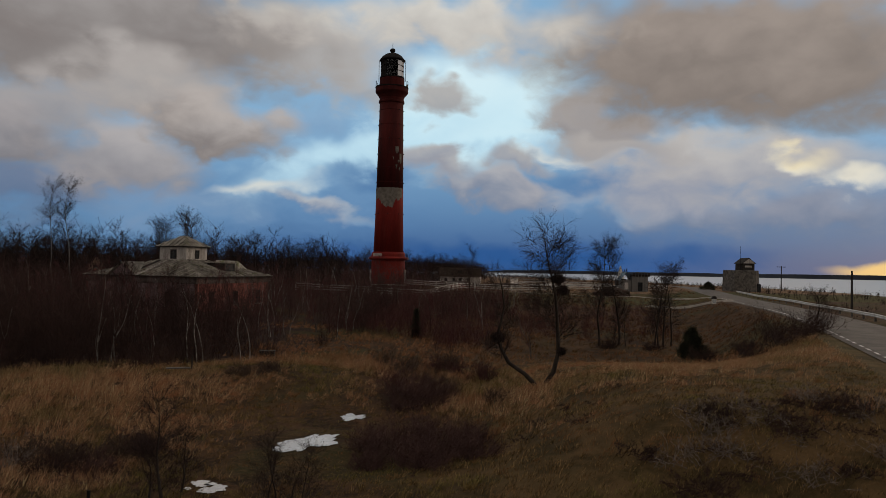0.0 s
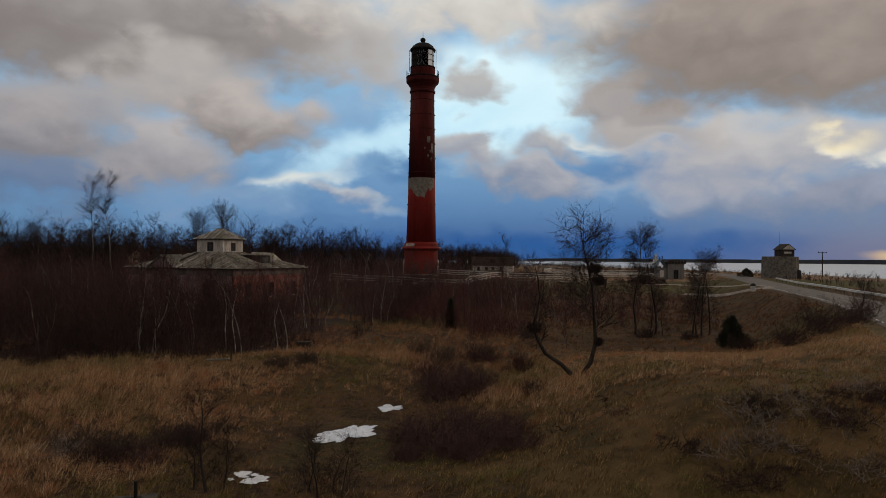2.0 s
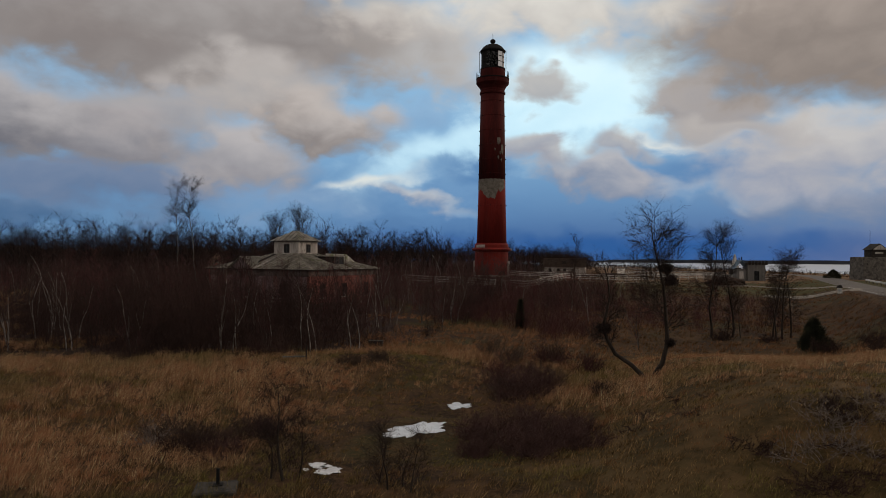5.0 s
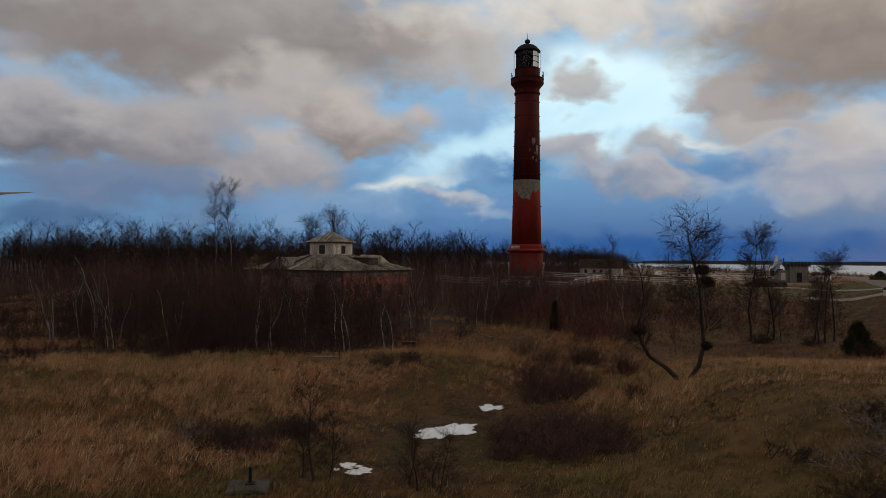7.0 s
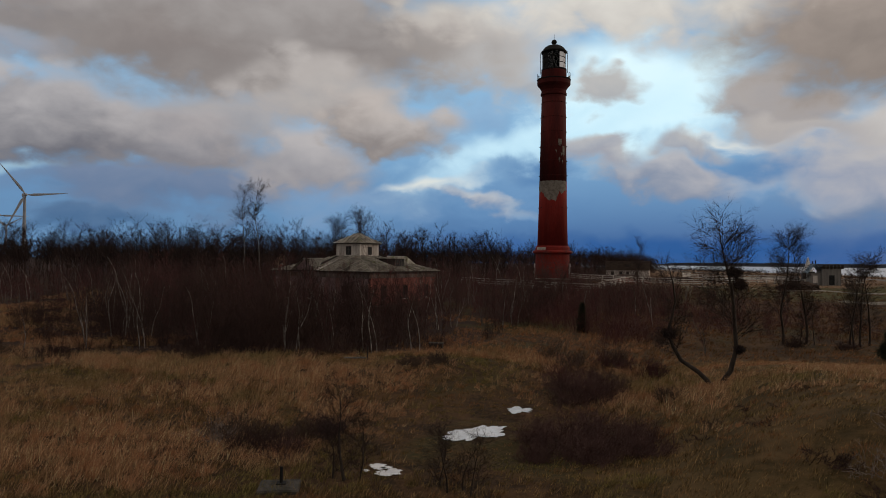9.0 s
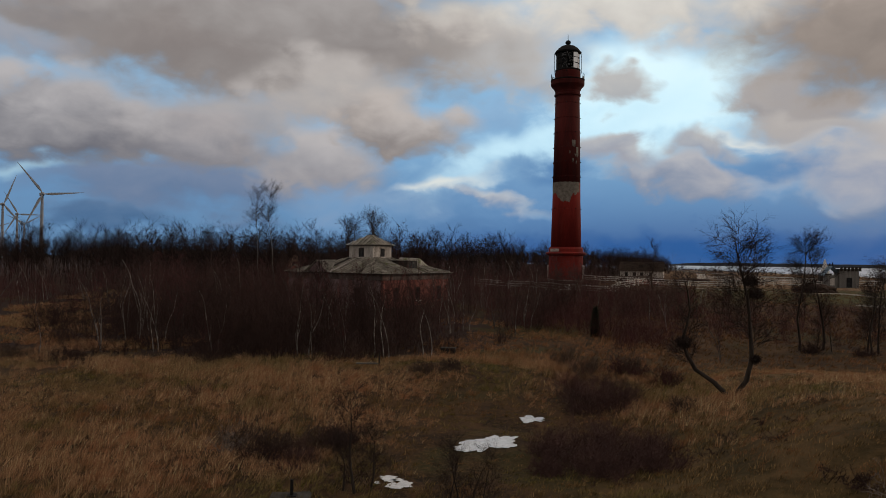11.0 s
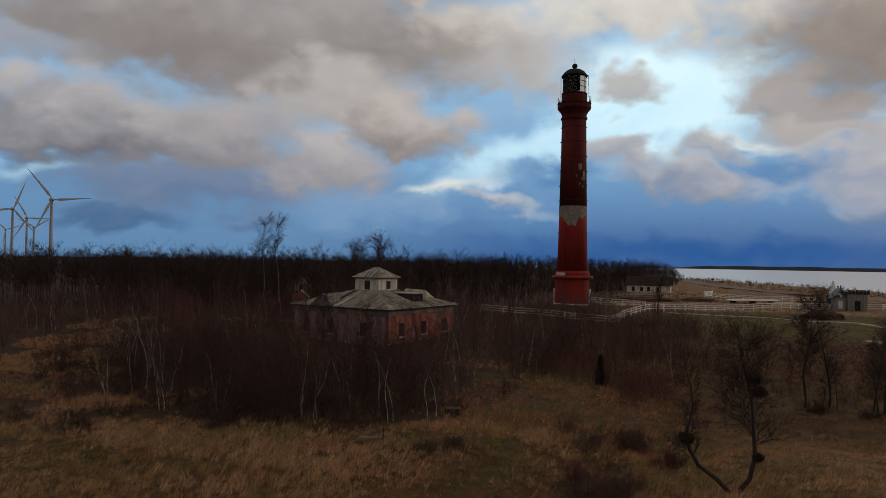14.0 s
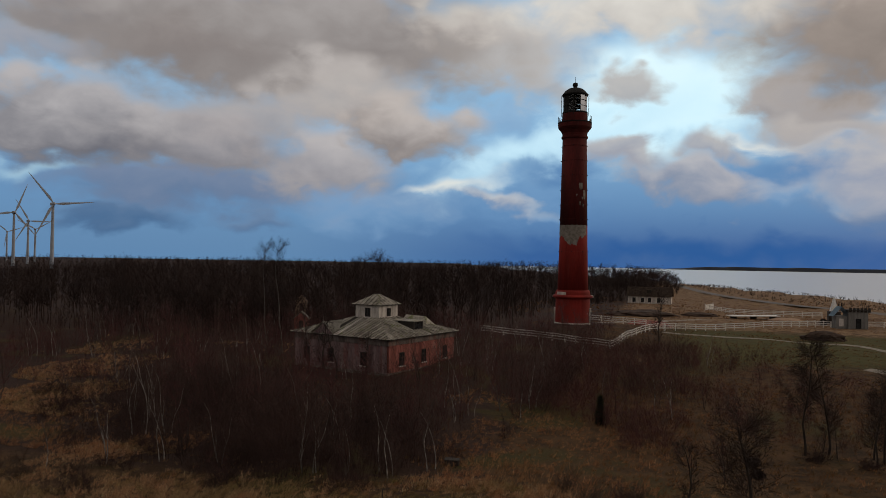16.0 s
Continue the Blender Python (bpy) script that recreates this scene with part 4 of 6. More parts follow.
def heap(name, label, category, x, y, rx, ry, tall, mat, seed, turn=0.0):
    """An uneven low heap of earth or brush."""
    bm = bmesh.new()
    bmesh.ops.create_icosphere(bm, subdivisions=4, radius=1.0)
    for v in bm.verts:
        k = 1 + 0.22 * noise.noise(v.co * 2.1 + Vector((seed, 0, 0))) + 0.09 * noise.noise(v.co * 6.3 + Vector((0, seed, 0)))
        v.co = Vector((v.co.x * rx * k, v.co.y * ry * k, max(v.co.z * tall * k, -0.4)))
    ob = part(name, bm, mat, None, label)
    ob.matrix_basis = pose(*at(x, y, -0.05), 0, 0, turn)
    tagged(ob, category=category, group="heaps in the yard")


heap("earth_mound", "broad heap of dark dug earth in the yard", "earth heap", -8.5, 206, 9.5, 7, 1.5, SOIL, 1.0)
heap("earth_mound", "low dark heap of earth beside the bricks", "earth heap", 6.5, 209, 5.0, 3, 0.9, SOIL, 2.0)
heap("earth_mound", "reddish heap of rubble by the far fence", "earth heap", 27.5, 203, 4.5, 3, 0.9, PALE_BRICK, 3.0)
heap("brush_mound", "dark heap of cut brush on the lawn", "brush heap", 28.0, 155.5, 3.9, 2.4, 1.7, SOIL, 4.0)
heap("rubble_mound", "dark red heap of broken brick near the fence", "rubble heap", -5.5, 170, 5, 3, 1.2, BRICK_WALL, 5.0)


def ruin():
    g = thing("brick_gatepost", "small ruined pale brick gateway among the trees", "ruin", at(-79.0, 139.6), 20)
    part("pier", boxes((-1.3, -0.5, -0.5, 0.5, -0.3, 4.6), bevel=0.05), PALE_BRICK, g)
    part("pier", boxes((0.5, 1.3, -0.5, 0.5, -0.3, 4.4), bevel=0.05), PALE_BRICK, g)
    part("arch", boxes((-1.3, 1.3, -0.5, 0.5, 4.4, 5.1), (-0.9, 0.9, -0.45, 0.45, 5.1, 5.7), (-0.4, 0.4, -0.4, 0.4, 5.7, 6.1), bevel=0.06), PALE_BRICK, g)


ruin()


# ---- road, fort and poles ----


def ribbon(points, width, lift, name, mat, label, category, step=2.0):
    """A strip laid on the ground along a line."""
    path = []
    for a, b in zip(points, points[1:]):
        count = max(1, int(math.dist(a, b) / step))
        path += [(a[0] + (b[0] - a[0]) * i / count, a[1] + (b[1] - a[1]) * i / count) for i in range(count)]
    path.append(points[-1])
    path = np.array(path)
    for _ in range(6):
        path[1:-1] = (path[:-2] + 2 * path[1:-1] + path[2:]) / 4
    way = np.gradient(path, axis=0)
    side = np.stack([way[:, 1], -way[:, 0]], 1) / np.linalg.norm(way, axis=1)[:, None]
    verts, across = [], 5
    for p, s in zip(path, side):
        for k in range(across):
            q = p + s * width * (k / (across - 1) - 0.5)
            verts.append((q[0], q[1], float(height(*q)) + lift - (0.12 if k in (0, across - 1) else 0)))
    faces = [(i * across + k, i * across + k + 1, (i + 1) * across + k + 1, (i + 1) * across + k) for i in range(len(path) - 1) for k in range(across - 1)]
    ob = mesh_object(name, verts, faces, mat, smooth=True)
    return tagged(ob, label, category, kind="structure"), path, side


road, road_line, road_side = ribbon([(x, y) for x, y in zip(ROAD_X, ROAD_Y) if y >= 0], 6.0, 0.16, "road", ASPHALT, "narrow grey asphalt road along the coast", "road")
ribbon([(42, 116), (36.5, 134), (33, 146), (26, 147.2), (6, 148), (-2, 151)], 1.7, 0.14, "pavement", GRAVEL, "pale gravel footpath across the lawn", "path")
ribbon([(41, 118), (36, 107), (31.5, 109), (27, 116)], 2.2, 0.15, "pavement", GRAVEL, "pale gravel footpath beside the road", "path")
ribbon([(-16.5, 160), (-12, 176), (2, 192), (14, 197)], 3.0, 0.1, "pavement", GRAVEL, "pale gravel track through the yard", "track")
for i in range(14, len(road_line) - 120, 1):
    p, s = road_line[i], road_side[i]
    if 30 < p[1] < 120:
        q0, q1 = p - s * 2.75, p - s * 2.6
        w = (road_line[i + 1] - p) * 0.5
        zz = float(height(*p)) + 0.145
        dash = mesh_object("edge_dash", [(*q0, zz), (*q1, zz), (*(q1 + w), zz), (*(q0 + w), zz)], [(0, 1, 2, 3)], WHITE_PAINT, road)


def guard_rail():
    rail = thing("guard_rail", "white steel guard rail along the road", "guard rail", (0, 0, 0))
    stops = [(p + s * 4.1, s) for p, s in zip(road_line, road_side) if 28 < p[1] < 152][::2]
    lines = []
    for q, s in stops:
        z = float(height(*q))
        part("post", boxes((q[0] - 0.07, q[0] + 0.07, q[1] - 0.07, q[1] + 0.07, z - 0.2, z + 0.72)), STONE, rail)
        lines.append((Vector((q[0], q[1], z)), Vector((-s[0], -s[1], 0))))
    profile = ((0.06, 0.42), (0.14, 0.47), (0.14, 0.53), (0.07, 0.58), (0.14, 0.63), (0.14, 0.70), (0.06, 0.75))
    verts = [p + s * a + Vector((0, 0, b)) for p, s in lines for a, b in profile]
    k = len(profile)
    faces = [(i * k + j, i * k + j + 1, (i + 1) * k + j + 1, (i + 1) * k + j) for i in range(len(lines) - 1) for j in range(k - 1)]
    mesh_object("beam", verts, faces, WHITE_PAINT, rail, "white corrugated steel beam")


guard_rail()


def fort():
    g = thing("stone_watchtower", "squat grey stone coastal watchtower with small lookout cabin", "tower", (62.6, 175.5, -0.5), 14)
    bm = bmesh.new()
    ring = [(-3.6, -2.6), (1.9, -2.9), (3.6, -1.6), (3.6, 2.4), (-3.6, 2.6)]
    low = [bm.verts.new((x * 1.02, y * 1.02, -0.6)) for x, y in ring]
    high = [bm.verts.new((x * 0.965, y * 0.965, 5.35)) for x, y in ring]
    for i in range(5):
        bm.faces.new((low[i], low[(i + 1) % 5], high[(i + 1) % 5], high[i]))
    bm.faces.new(high), bm.faces.new(low[::-1])
    bmesh.ops.bevel(bm, geom=bm.edges[:], offset=0.08, segments=1, affect="EDGES")
    part("wall", bm, STONE, g, "rough grey limestone walls, stained and pitted")
    for i in range(46):
        x, z = random.uniform(-3.3, 1.3), random.uniform(0.1, 4.9)
        w, t = random.uniform(0.3, 0.7), random.uniform(0.2, 0.4)
        yy = -2.74 + 0.02 * z
        part("stone", boxes((x, x + w, yy - 0.05, yy + 0.2, z, z + t), bevel=0.04), STONE, g)
    part("doorway", boxes((2.3, 3.5, -2.75, -1.6, 0.0, 2.2), bevel=0.25), DARK_GLASS, g, "black low doorway")
    cabin = part("lookout_cabin", boxes((-1.4, 1.9, -2.2, 0.6, 5.35, 7.0), bevel=0.03), DARK_WOOD, g, "dark timber lookout cabin")
    part("cabin_window", boxes((-0.7, 1.1, -2.26, -2.2, 6.05, 6.5)), LIGHT_PLASTER, cabin, "pale lit window slit")
    bm = bmesh.new()
    v = [bm.verts.new(p) for p in ((-1.7, -2.5, 6.95), (2.2, -2.5, 6.95), (0.25, -2.5, 8.35), (-1.7, 0.9, 6.95), (2.2, 0.9, 6.95), (0.25, 0.9, 8.35))]
    for f in ((0, 2, 5, 3), (1, 4, 5, 2), (3, 5, 4)):
        bm.faces.new([v[i] for i in f])
    part("cabin_roof", bm, DARK_WOOD, cabin, "dark gable roof")
    bm = bmesh.new()
    face = bm.faces.new([bm.verts.new(p) for p in ((-1.35, -2.53, 7.02), (1.85, -2.53, 7.02), (0.25, -2.53, 8.15))])
    made = bmesh.ops.extrude_face_region(bm, geom=[face])["geom"]
    bmesh.ops.translate(bm, vec=(0, 0.2, 0), verts=[v for v in made if isinstance(v, bmesh.types.BMVert)])
    part("gable", bm, LIGHT_PLASTER, cabin, "pale boarded gable")
    part("mast", bar((-1.6, -1.8, 5.3), (-1.6, -1.8, 11.2), 0.05, 0.03), IRON, g)


fort()


def pole(x, y, tall, arm=True):
    g = thing("utility_pole", "dark wooden utility pole on the shore", "pole", at(x, y), group="utility poles")
    part("shaft", bar((0, 0, -0.4), (0, 0, tall), 0.16, 0.11, 8), DARK_WOOD, g)
    if arm:
        part("crossarm", boxes((-1.1, 1.1, -0.06, 0.06, tall - 0.35, tall - 0.2)), DARK_WOOD, g)
        for xx in (-0.95, 0, 0.95):
            part("insulator", bar((xx, 0, tall - 0.2), (xx, 0, tall + 0.05), 0.05, 0.03), IRON, g)


pole(77.0, 188.0, 6.5)
pole(45.6, 90.1, 4.9, arm=False)


def sign_post():
    g = thing("information_board", "white and blue information board with dark rounded top", "sign", at(33.7, 105.0), 18)
    for x in (-0.3, 0.3):
        part("post", boxes((x - 0.04, x + 0.04, -0.05, 0.05, -0.2, 0.9), bevel=0.01), STONE, g)
    part("panel", boxes((-0.36, 0.36, -0.1, 0.1, 0.1, 0.85), bevel=0.04), WHITE_PAINT, g)
    for i, (w, z) in enumerate(((0.5, 0.66), (0.4, 0.54), (0.46, 0.42), (0.36, 0.30))):
        part("text_bar", boxes((-w / 2, w / 2, -0.115, -0.104, z, z + 0.05)), BLUE_SHEET, g)
    bm = bmesh.new()
    rim = [bm.verts.new((0.38 * math.cos(a), -0.14, 0.85 + 0.42 * math.sin(a))) for a in np.linspace(0, math.pi, 14)]
    face = bm.faces.new(rim)
    made = bmesh.ops.extrude_face_region(bm, geom=[face])["geom"]
    bmesh.ops.translate(bm, vec=(0, 0.28, 0), verts=[v for v in made if isinstance(v, bmesh.types.BMVert)])
    part("hood", bm, DARK_WOOD, g, "dark rounded hood")


sign_post()


# ---- wind turbines ----


def turbine(azimuth, far, hub, blade, angles):
    a = radians(azimuth)
    base = (far * math.sin(a), far * math.cos(a), -3.0)
    g = thing("wind_turbine", "tall white three-bladed wind turbine at rest", "wind turbine", base, -azimuth + 12, group="wind farm")
    top = hub + 3.0
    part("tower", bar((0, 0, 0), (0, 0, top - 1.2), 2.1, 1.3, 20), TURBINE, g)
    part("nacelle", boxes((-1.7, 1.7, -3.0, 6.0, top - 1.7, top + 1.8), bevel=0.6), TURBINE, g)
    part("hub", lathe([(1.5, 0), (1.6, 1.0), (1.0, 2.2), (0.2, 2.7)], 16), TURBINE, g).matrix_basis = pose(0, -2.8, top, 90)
    for angle in angles:
        bm = bmesh.new()
        rows = []
        for f, chord, thick in ((0.0, 1.0, 0.9), (0.06, 1.2, 0.8), (0.2, 2.9, 0.6), (0.5, 1.9, 0.35), (0.8, 1.1, 0.2), (1.0, 0.25, 0.06)):
            rows.append([bm.verts.new((x * chord, y * thick, f * blade)) for x, y in ((-0.35, 0), (0, -0.5), (0.65, 0), (0, 0.5))])
        for p, q in zip(rows, rows[1:]):
            for i in range(4):
                bm.faces.new((p[i], p[(i + 1) % 4], q[(i + 1) % 4], q[i]))
        bm.faces.new(rows[-1])
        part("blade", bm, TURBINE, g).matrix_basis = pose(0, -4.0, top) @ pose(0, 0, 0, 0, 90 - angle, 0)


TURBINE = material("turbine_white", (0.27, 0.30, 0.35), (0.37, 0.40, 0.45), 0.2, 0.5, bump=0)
for row in ((-47.46, 855, 67.3, 40, (128, 6, 244)), (-49.82, 1060, 67.0, 40, (70, 190, 310)), (-48.96, 1310, 67, 40, (120, 0, 240)),
            (-48.54, 1735, 67, 40, (152, 32, 272)), (-50.22, 1980, 67, 40, (140, 20, 260))):
    turbine(*row)


# ---- pools and small things in the meadow ----


def pool(x, y, r, seed, stretch, turn):
    bm = bmesh.new()
    rim = []
    for i in range(120):
        a = 2 * math.pi * i / 120
        p = Vector((math.cos(a), math.sin(a), seed))
        k = r * (0.82 + 0.55 * noise.noise(p * 1.2) + 0.34 * noise.noise(p * 3.1) + 0.13 * noise.noise(p * 9) + 0.06 * noise.noise(p * 21))
        rim.append(bm.verts.new((k * math.cos(a) * stretch, k * math.sin(a), 0)))
    bm.faces.new(rim)
    ob = part("ice_patch", bm, ICE, None, "ragged patch of thin white ice in the hollow")
    ob.matrix_basis = pose(x, y, POOL_Z, 0, 0, turn)
    tagged(ob, category="ice", group="ice patches")


for (x, y, r), stretch, turn in zip(POOLS, (0.62, 0.75, 1.1, 1.2, 1.3, 1.2, 1.6), (-25, 10, 20, -10, 30, 0, 10)):
    pool(x, y, r, x, stretch, turn)


def concrete_block():
    g = thing("concrete_block", "low mossy concrete block with an iron stub", "concrete block", at(-11.0, 20.4, -0.3), 24)
    part("block", boxes((-0.66, 0.66, -0.6, 0.6, -0.3, 0.45), bevel=0.05), CONCRETE, g)
    part("stub", bar((0.05, 0.15, 0.45), (0.05, 0.15, 0.98), 0.055, 0.05, 8), IRON, g)
    part("stub_plate", boxes((-0.1, 0.2, 0.0, 0.3, 0.45, 0.48)), IRON, g)


concrete_block()
bench = thing("wooden_box", "dark low wooden box in the straw", "box", at(-16.2, 54.1), 10)
part("body", boxes((-0.55, 0.55, -0.35, 0.35, 0, 0.4), bevel=0.02), DARK_WOOD, bench)
part("lid", boxes((-0.6, 0.6, -0.4, 0.4, 0.4, 0.46), bevel=0.01), DARK_WOOD, bench)
log = thing("fallen_board", "grey weathered board lying in the straw", "board", at(-17.9, 42.0, 0.25), 20)
part("board", boxes((-0.7, 0.7, -0.12, 0.12, 0, 0.07), bevel=0.01), GREY_WOOD, log)
post = thing("stake", "short dark stake standing in the meadow", "stake", at(-17.2, 42.3))
part("stake", bar((0, 0, -0.2), (0.04, 0, 0.95), 0.05, 0.04), DARK_WOOD, post)

# ---- bare trees and shrubs ----


BARK = material("dark_bark", (0.016, 0.012, 0.010), (0.055, 0.044, 0.036), 3.0, 0.9, bump=0.5, streak=True)
BIRCH = material("birch_bark", (0.10, 0.088, 0.080), (0.46, 0.43, 0.40), 2.6, 0.8, bump=0.3, third=(0.04, 0.035, 0.03))
GREY_BARK = material("grey_bark", (0.045, 0.038, 0.033), (0.17, 0.15, 0.135), 2.6, 0.85, bump=0.3, third=(0.03, 0.026, 0.022))
TWIG = material("dark_twigs", (0.015, 0.010, 0.009), (0.040, 0.026, 0.023), 1.0, 0.9, bump=0, random_per="object")
RED_TWIG = material("reddish_birch_twigs", (0.032, 0.0135, 0.0145), (0.135, 0.052, 0.050), 0.12, 0.9, bump=0, random_per="island")
# darker than RED_TWIG: the thicket's shaded near edge is put into this colour
DARK_SHADED_TWIG = material("black_brown_twigs", (0.014, 0.009, 0.0085), (0.074, 0.040, 0.034), 0.2, 0.9, bump=0, random_per="island")
ASH_TWIG = material("grey_brown_twigs", (0.028, 0.017, 0.0155), (0.115, 0.070, 0.059), 0.2, 0.9, bump=0, random_per="island")
PALE_STEM = material("pale_dead_stems", (0.080, 0.062, 0.054), (0.30, 0.25, 0.215), 1.5, 0.85, bump=0, random_per="island")
BROWN_TWIG = material("brown_bramble", (0.040, 0.026, 0.020), (0.095, 0.064, 0.048), 1.5, 0.9, bump=0)
WINE_TWIG = material("wine_brown_bramble", (0.034, 0.018, 0.017), (0.130, 0.072, 0.064), 1.5, 0.9, bump=0, random_per="island")
FOREST = material("bare_forest_twigs", (0.012, 0.0078, 0.0075), (0.044, 0.027, 0.024), 0.03, 0.95, bump=0, random_per="island")
NEEDLES = material("juniper_needles", (0.014, 0.016, 0.010), (0.040, 0.044, 0.024), 2.0, 0.9, bump=0)


class Wood:
    """Collects tapered sticks: p0, p1, r0, r1."""

    def __init__(self, seed):
        self.rng = np.random.RandomState(seed)
        self.rows = []

    def limb(self, start, way, length, radius, steps, droop=0.0, bend=0.18, tip=0.25):
        """A crooked limb; gives back its joints."""
        p, d = np.array(start, float), np.array(way, float) / np.linalg.norm(way)
        joints = [(p, d, radius)]
        for i in range(steps):
            d = d + self.rng.normal(0, bend, 3) + np.array([0, 0, droop])
            d /= np.linalg.norm(d)
            q = p + d * length / steps
            r = radius * (1 - (1 - tip) * (i + 1) / steps)
            self.rows.append((p, q, joints[-1][2], r))
            joints.append((q, d, r))
            p = q
        return joints

    def spray(self, joints, count, length, radius, spread, rise, first=0.25, children=0, droop=0.0, steps=2, wind=0.0):
        """Side shoots along a limb, each with its own shoots if children."""
        made = []
        for _ in range(count):
            f = self.rng.uniform(first, 1.0) * (len(joints) - 1)
            i = min(int(f), len(joints) - 2)
            k = f - i
            p = joints[i][0] * (1 - k) + joints[i + 1][0] * k
            d = joints[i][1]
            side = self.rng.normal(0, 1, 3)
            side -= d * side.dot(d)
            side /= np.linalg.norm(side)
            way = d * (1 - spread) + side * spread + np.array([wind, 0, rise])
            size = length * self.rng.uniform(0.55, 1.2) * (1.15 - 0.55 * f / (len(joints) - 1))
            limb = self.limb(p, way, size, min(radius, joints[i][2] * 0.75), steps, droop, 0.16, 0.3)
            made.append(limb)
            if children:
                self.spray(limb, children, length * 0.45, radius * 0.5, 0.55, rise * 0.6, 0.2, 0, droop, 1, wind)
        return made

    def arrays(self, keep):
        rows = [r for r in self.rows if keep(r)]
        return np.array([np.concatenate([r[0], r[1], [r[2], r[3]]]) for r in rows]) if rows else np.zeros((0, 8))


def sticks(rows, sides=3):
    """Verts and faces of open tapered sticks. Rows: p0, p1, r0, r1."""
    p, q, r0, r1 = rows[:, :3], rows[:, 3:6], rows[:, 6:7], rows[:, 7:8]
    d = q - p
    d /= np.linalg.norm(d, axis=1)[:, None] + 1e-9
    helper = np.where(np.abs(d[:, 2:3]) > 0.9, np.array([[1.0, 0, 0]]), np.array([[0, 0, 1.0]]))
    u = np.cross(d, helper)
    u /= np.linalg.norm(u, axis=1)[:, None]
    v = np.cross(d, u)
    verts = np.zeros((len(rows), 2 * sides, 3))
    for i in range(sides):
        a = 2 * math.pi * i / sides
        o = u * math.cos(a) + v * math.sin(a)
        verts[:, i], verts[:, sides + i] = p + o * r0, q + o * r1
    base = np.arange(len(rows))[:, None] * 2 * sides
    faces = np.concatenate([base + np.array([[i, (i + 1) % sides, sides + (i + 1) % sides, sides + i]]) for i in range(sides)])
    return verts.reshape(-1, 3), faces


def slivers(rows, wide=1.0):
    """Flat tapering slivers for the finest twigs: one triangle each."""
    p, q, r0 = rows[:, :3], rows[:, 3:6], rows[:, 6:7] * wide
    d = q - p
    side = np.cross(d, np.array([[0.35, -0.9, 0.25]]))
    side /= np.linalg.norm(side, axis=1)[:, None] + 1e-9
    verts = np.stack([p - side * r0, p + side * r0, q], 1).reshape(-1, 3)
    return verts, np.arange(len(rows) * 3).reshape(-1, 3)


def bulk(name, verts, faces, mat, parent=None):
    """A large mesh from arrays, quickly."""
    me = bpy.data.meshes.new(name)
    n, k = faces.shape
    me.vertices.add(len(verts))
    me.vertices.foreach_set("co", np.ascontiguousarray(verts, np.float32).ravel())
    me.loops.add(n * k)
    me.loops.foreach_set("vertex_index", faces.astype(np.int32).ravel())
    me.polygons.add(n)
    me.polygons.foreach_set("loop_start", np.arange(0, n * k, k, dtype=np.int32))
    me.update(calc_edges=True)
    me.materials.append(mat)
    ob = new(name, me)
    ob.parent = parent
    return ob


def tree_thing(wood, name, label, category, bark, twig, thick=0.022, group="", light=0.0):
    g = thing(name, label, category, group=group)
    stem, fine = wood.arrays(lambda r: r[2] >= thick), wood.arrays(lambda r: r[2] < thick)
    bulk("trunk", *sticks(stem, 6), bark, g)
    bulk("crown", *(slivers(fine, light) if light else sticks(fine, 3)), twig, g)
    return g


def tree_wood(seed, tall, girth, branches, reach, twigs, wind=0.05, lean=(0, 0), first=0.25, droop=-0.02, rise=0.55):
    """One stem with slim limbs and a haze of fine drooping twigs."""
    w = Wood(seed)
    trunk = w.limb((0, 0, -0.2), (lean[0], lean[1], 1), tall, girth, 10, 0.03, 0.08, 0.10)
    limbs = w.spray(trunk, branches, reach, girth * 0.15, 0.70, rise * 0.70, first, 0, 0.045, 5, wind)
    for limb in limbs:
        subs = w.spray(limb, 6, reach * 0.42, 0.014, 0.5, 0.25, 0.1, 0, droop, 3, wind)
        w.spray(limb, twigs, reach * 0.2, 0.007, 0.6, 0.1, 0.2, 0, droop * 2, 2, wind)
        for sub in subs:
            w.spray(sub, twigs, reach * 0.2, 0.006, 0.55, 0.12, 0.1, 0, droop * 3, 2, wind)
    return w


def place_at(ob, x, y, turn=0.0, size=1.0, sink=0.0):
    ob.scale = (size, size, size)
    ob.matrix_basis = pose(*at(x, y, -sink), 0, 0, turn) @ Matrix.Diagonal((size, size, size, 1))
    return ob


def again(ob, x, y, turn=0.0, size=1.0):
    """A copy of a tree on the ground at x, y."""
    made = copy_thing(ob, pose(*at(x, y), 0, 0, turn))
    made.scale = (size, size, size)
    return made


# the row of wind-bent birches by the meadow's edge
row_label = "tall bare wind-bent birch with dark twigs"
birch_a = place_at(tree_thing(tree_wood(11, 9.3, 0.12, 46, 2.7, 13, -0.05, first=0.16, droop=-0.05), "birch_tree", row_label, "tree", BARK, TWIG, group="bare trees", light=1.5), 13.2, 68.3)
birch_b = place_at(tree_thing(tree_wood(12, 9.9, 0.12, 50, 3.3, 13, -0.10, first=0.20, droop=-0.06), "birch_tree", row_label, "tree", BARK, TWIG, group="bare trees", light=1.5), 11.3, 67.7)
birch_c = place_at(tree_thing(tree_wood(13, 7.65, 0.10, 42, 2.4, 11, -0.05, (0.06, 0), 0.12, droop=-0.05), "birch_tree", row_label, "tree", BARK, TWIG, group="bare trees", light=1.5), 17.0, 66.6)
again(birch_a, 17.9, 67.5, 40, 0.78), again(birch_b, 16.3, 65.9, 20, 0.68), again(birch_c, 16.5, 67.7, -40, 0.92)
again(birch_c, 13.7, 67.3, 40, 0.5), again(birch_c, 12.5, 66.8, -30, 0.45)


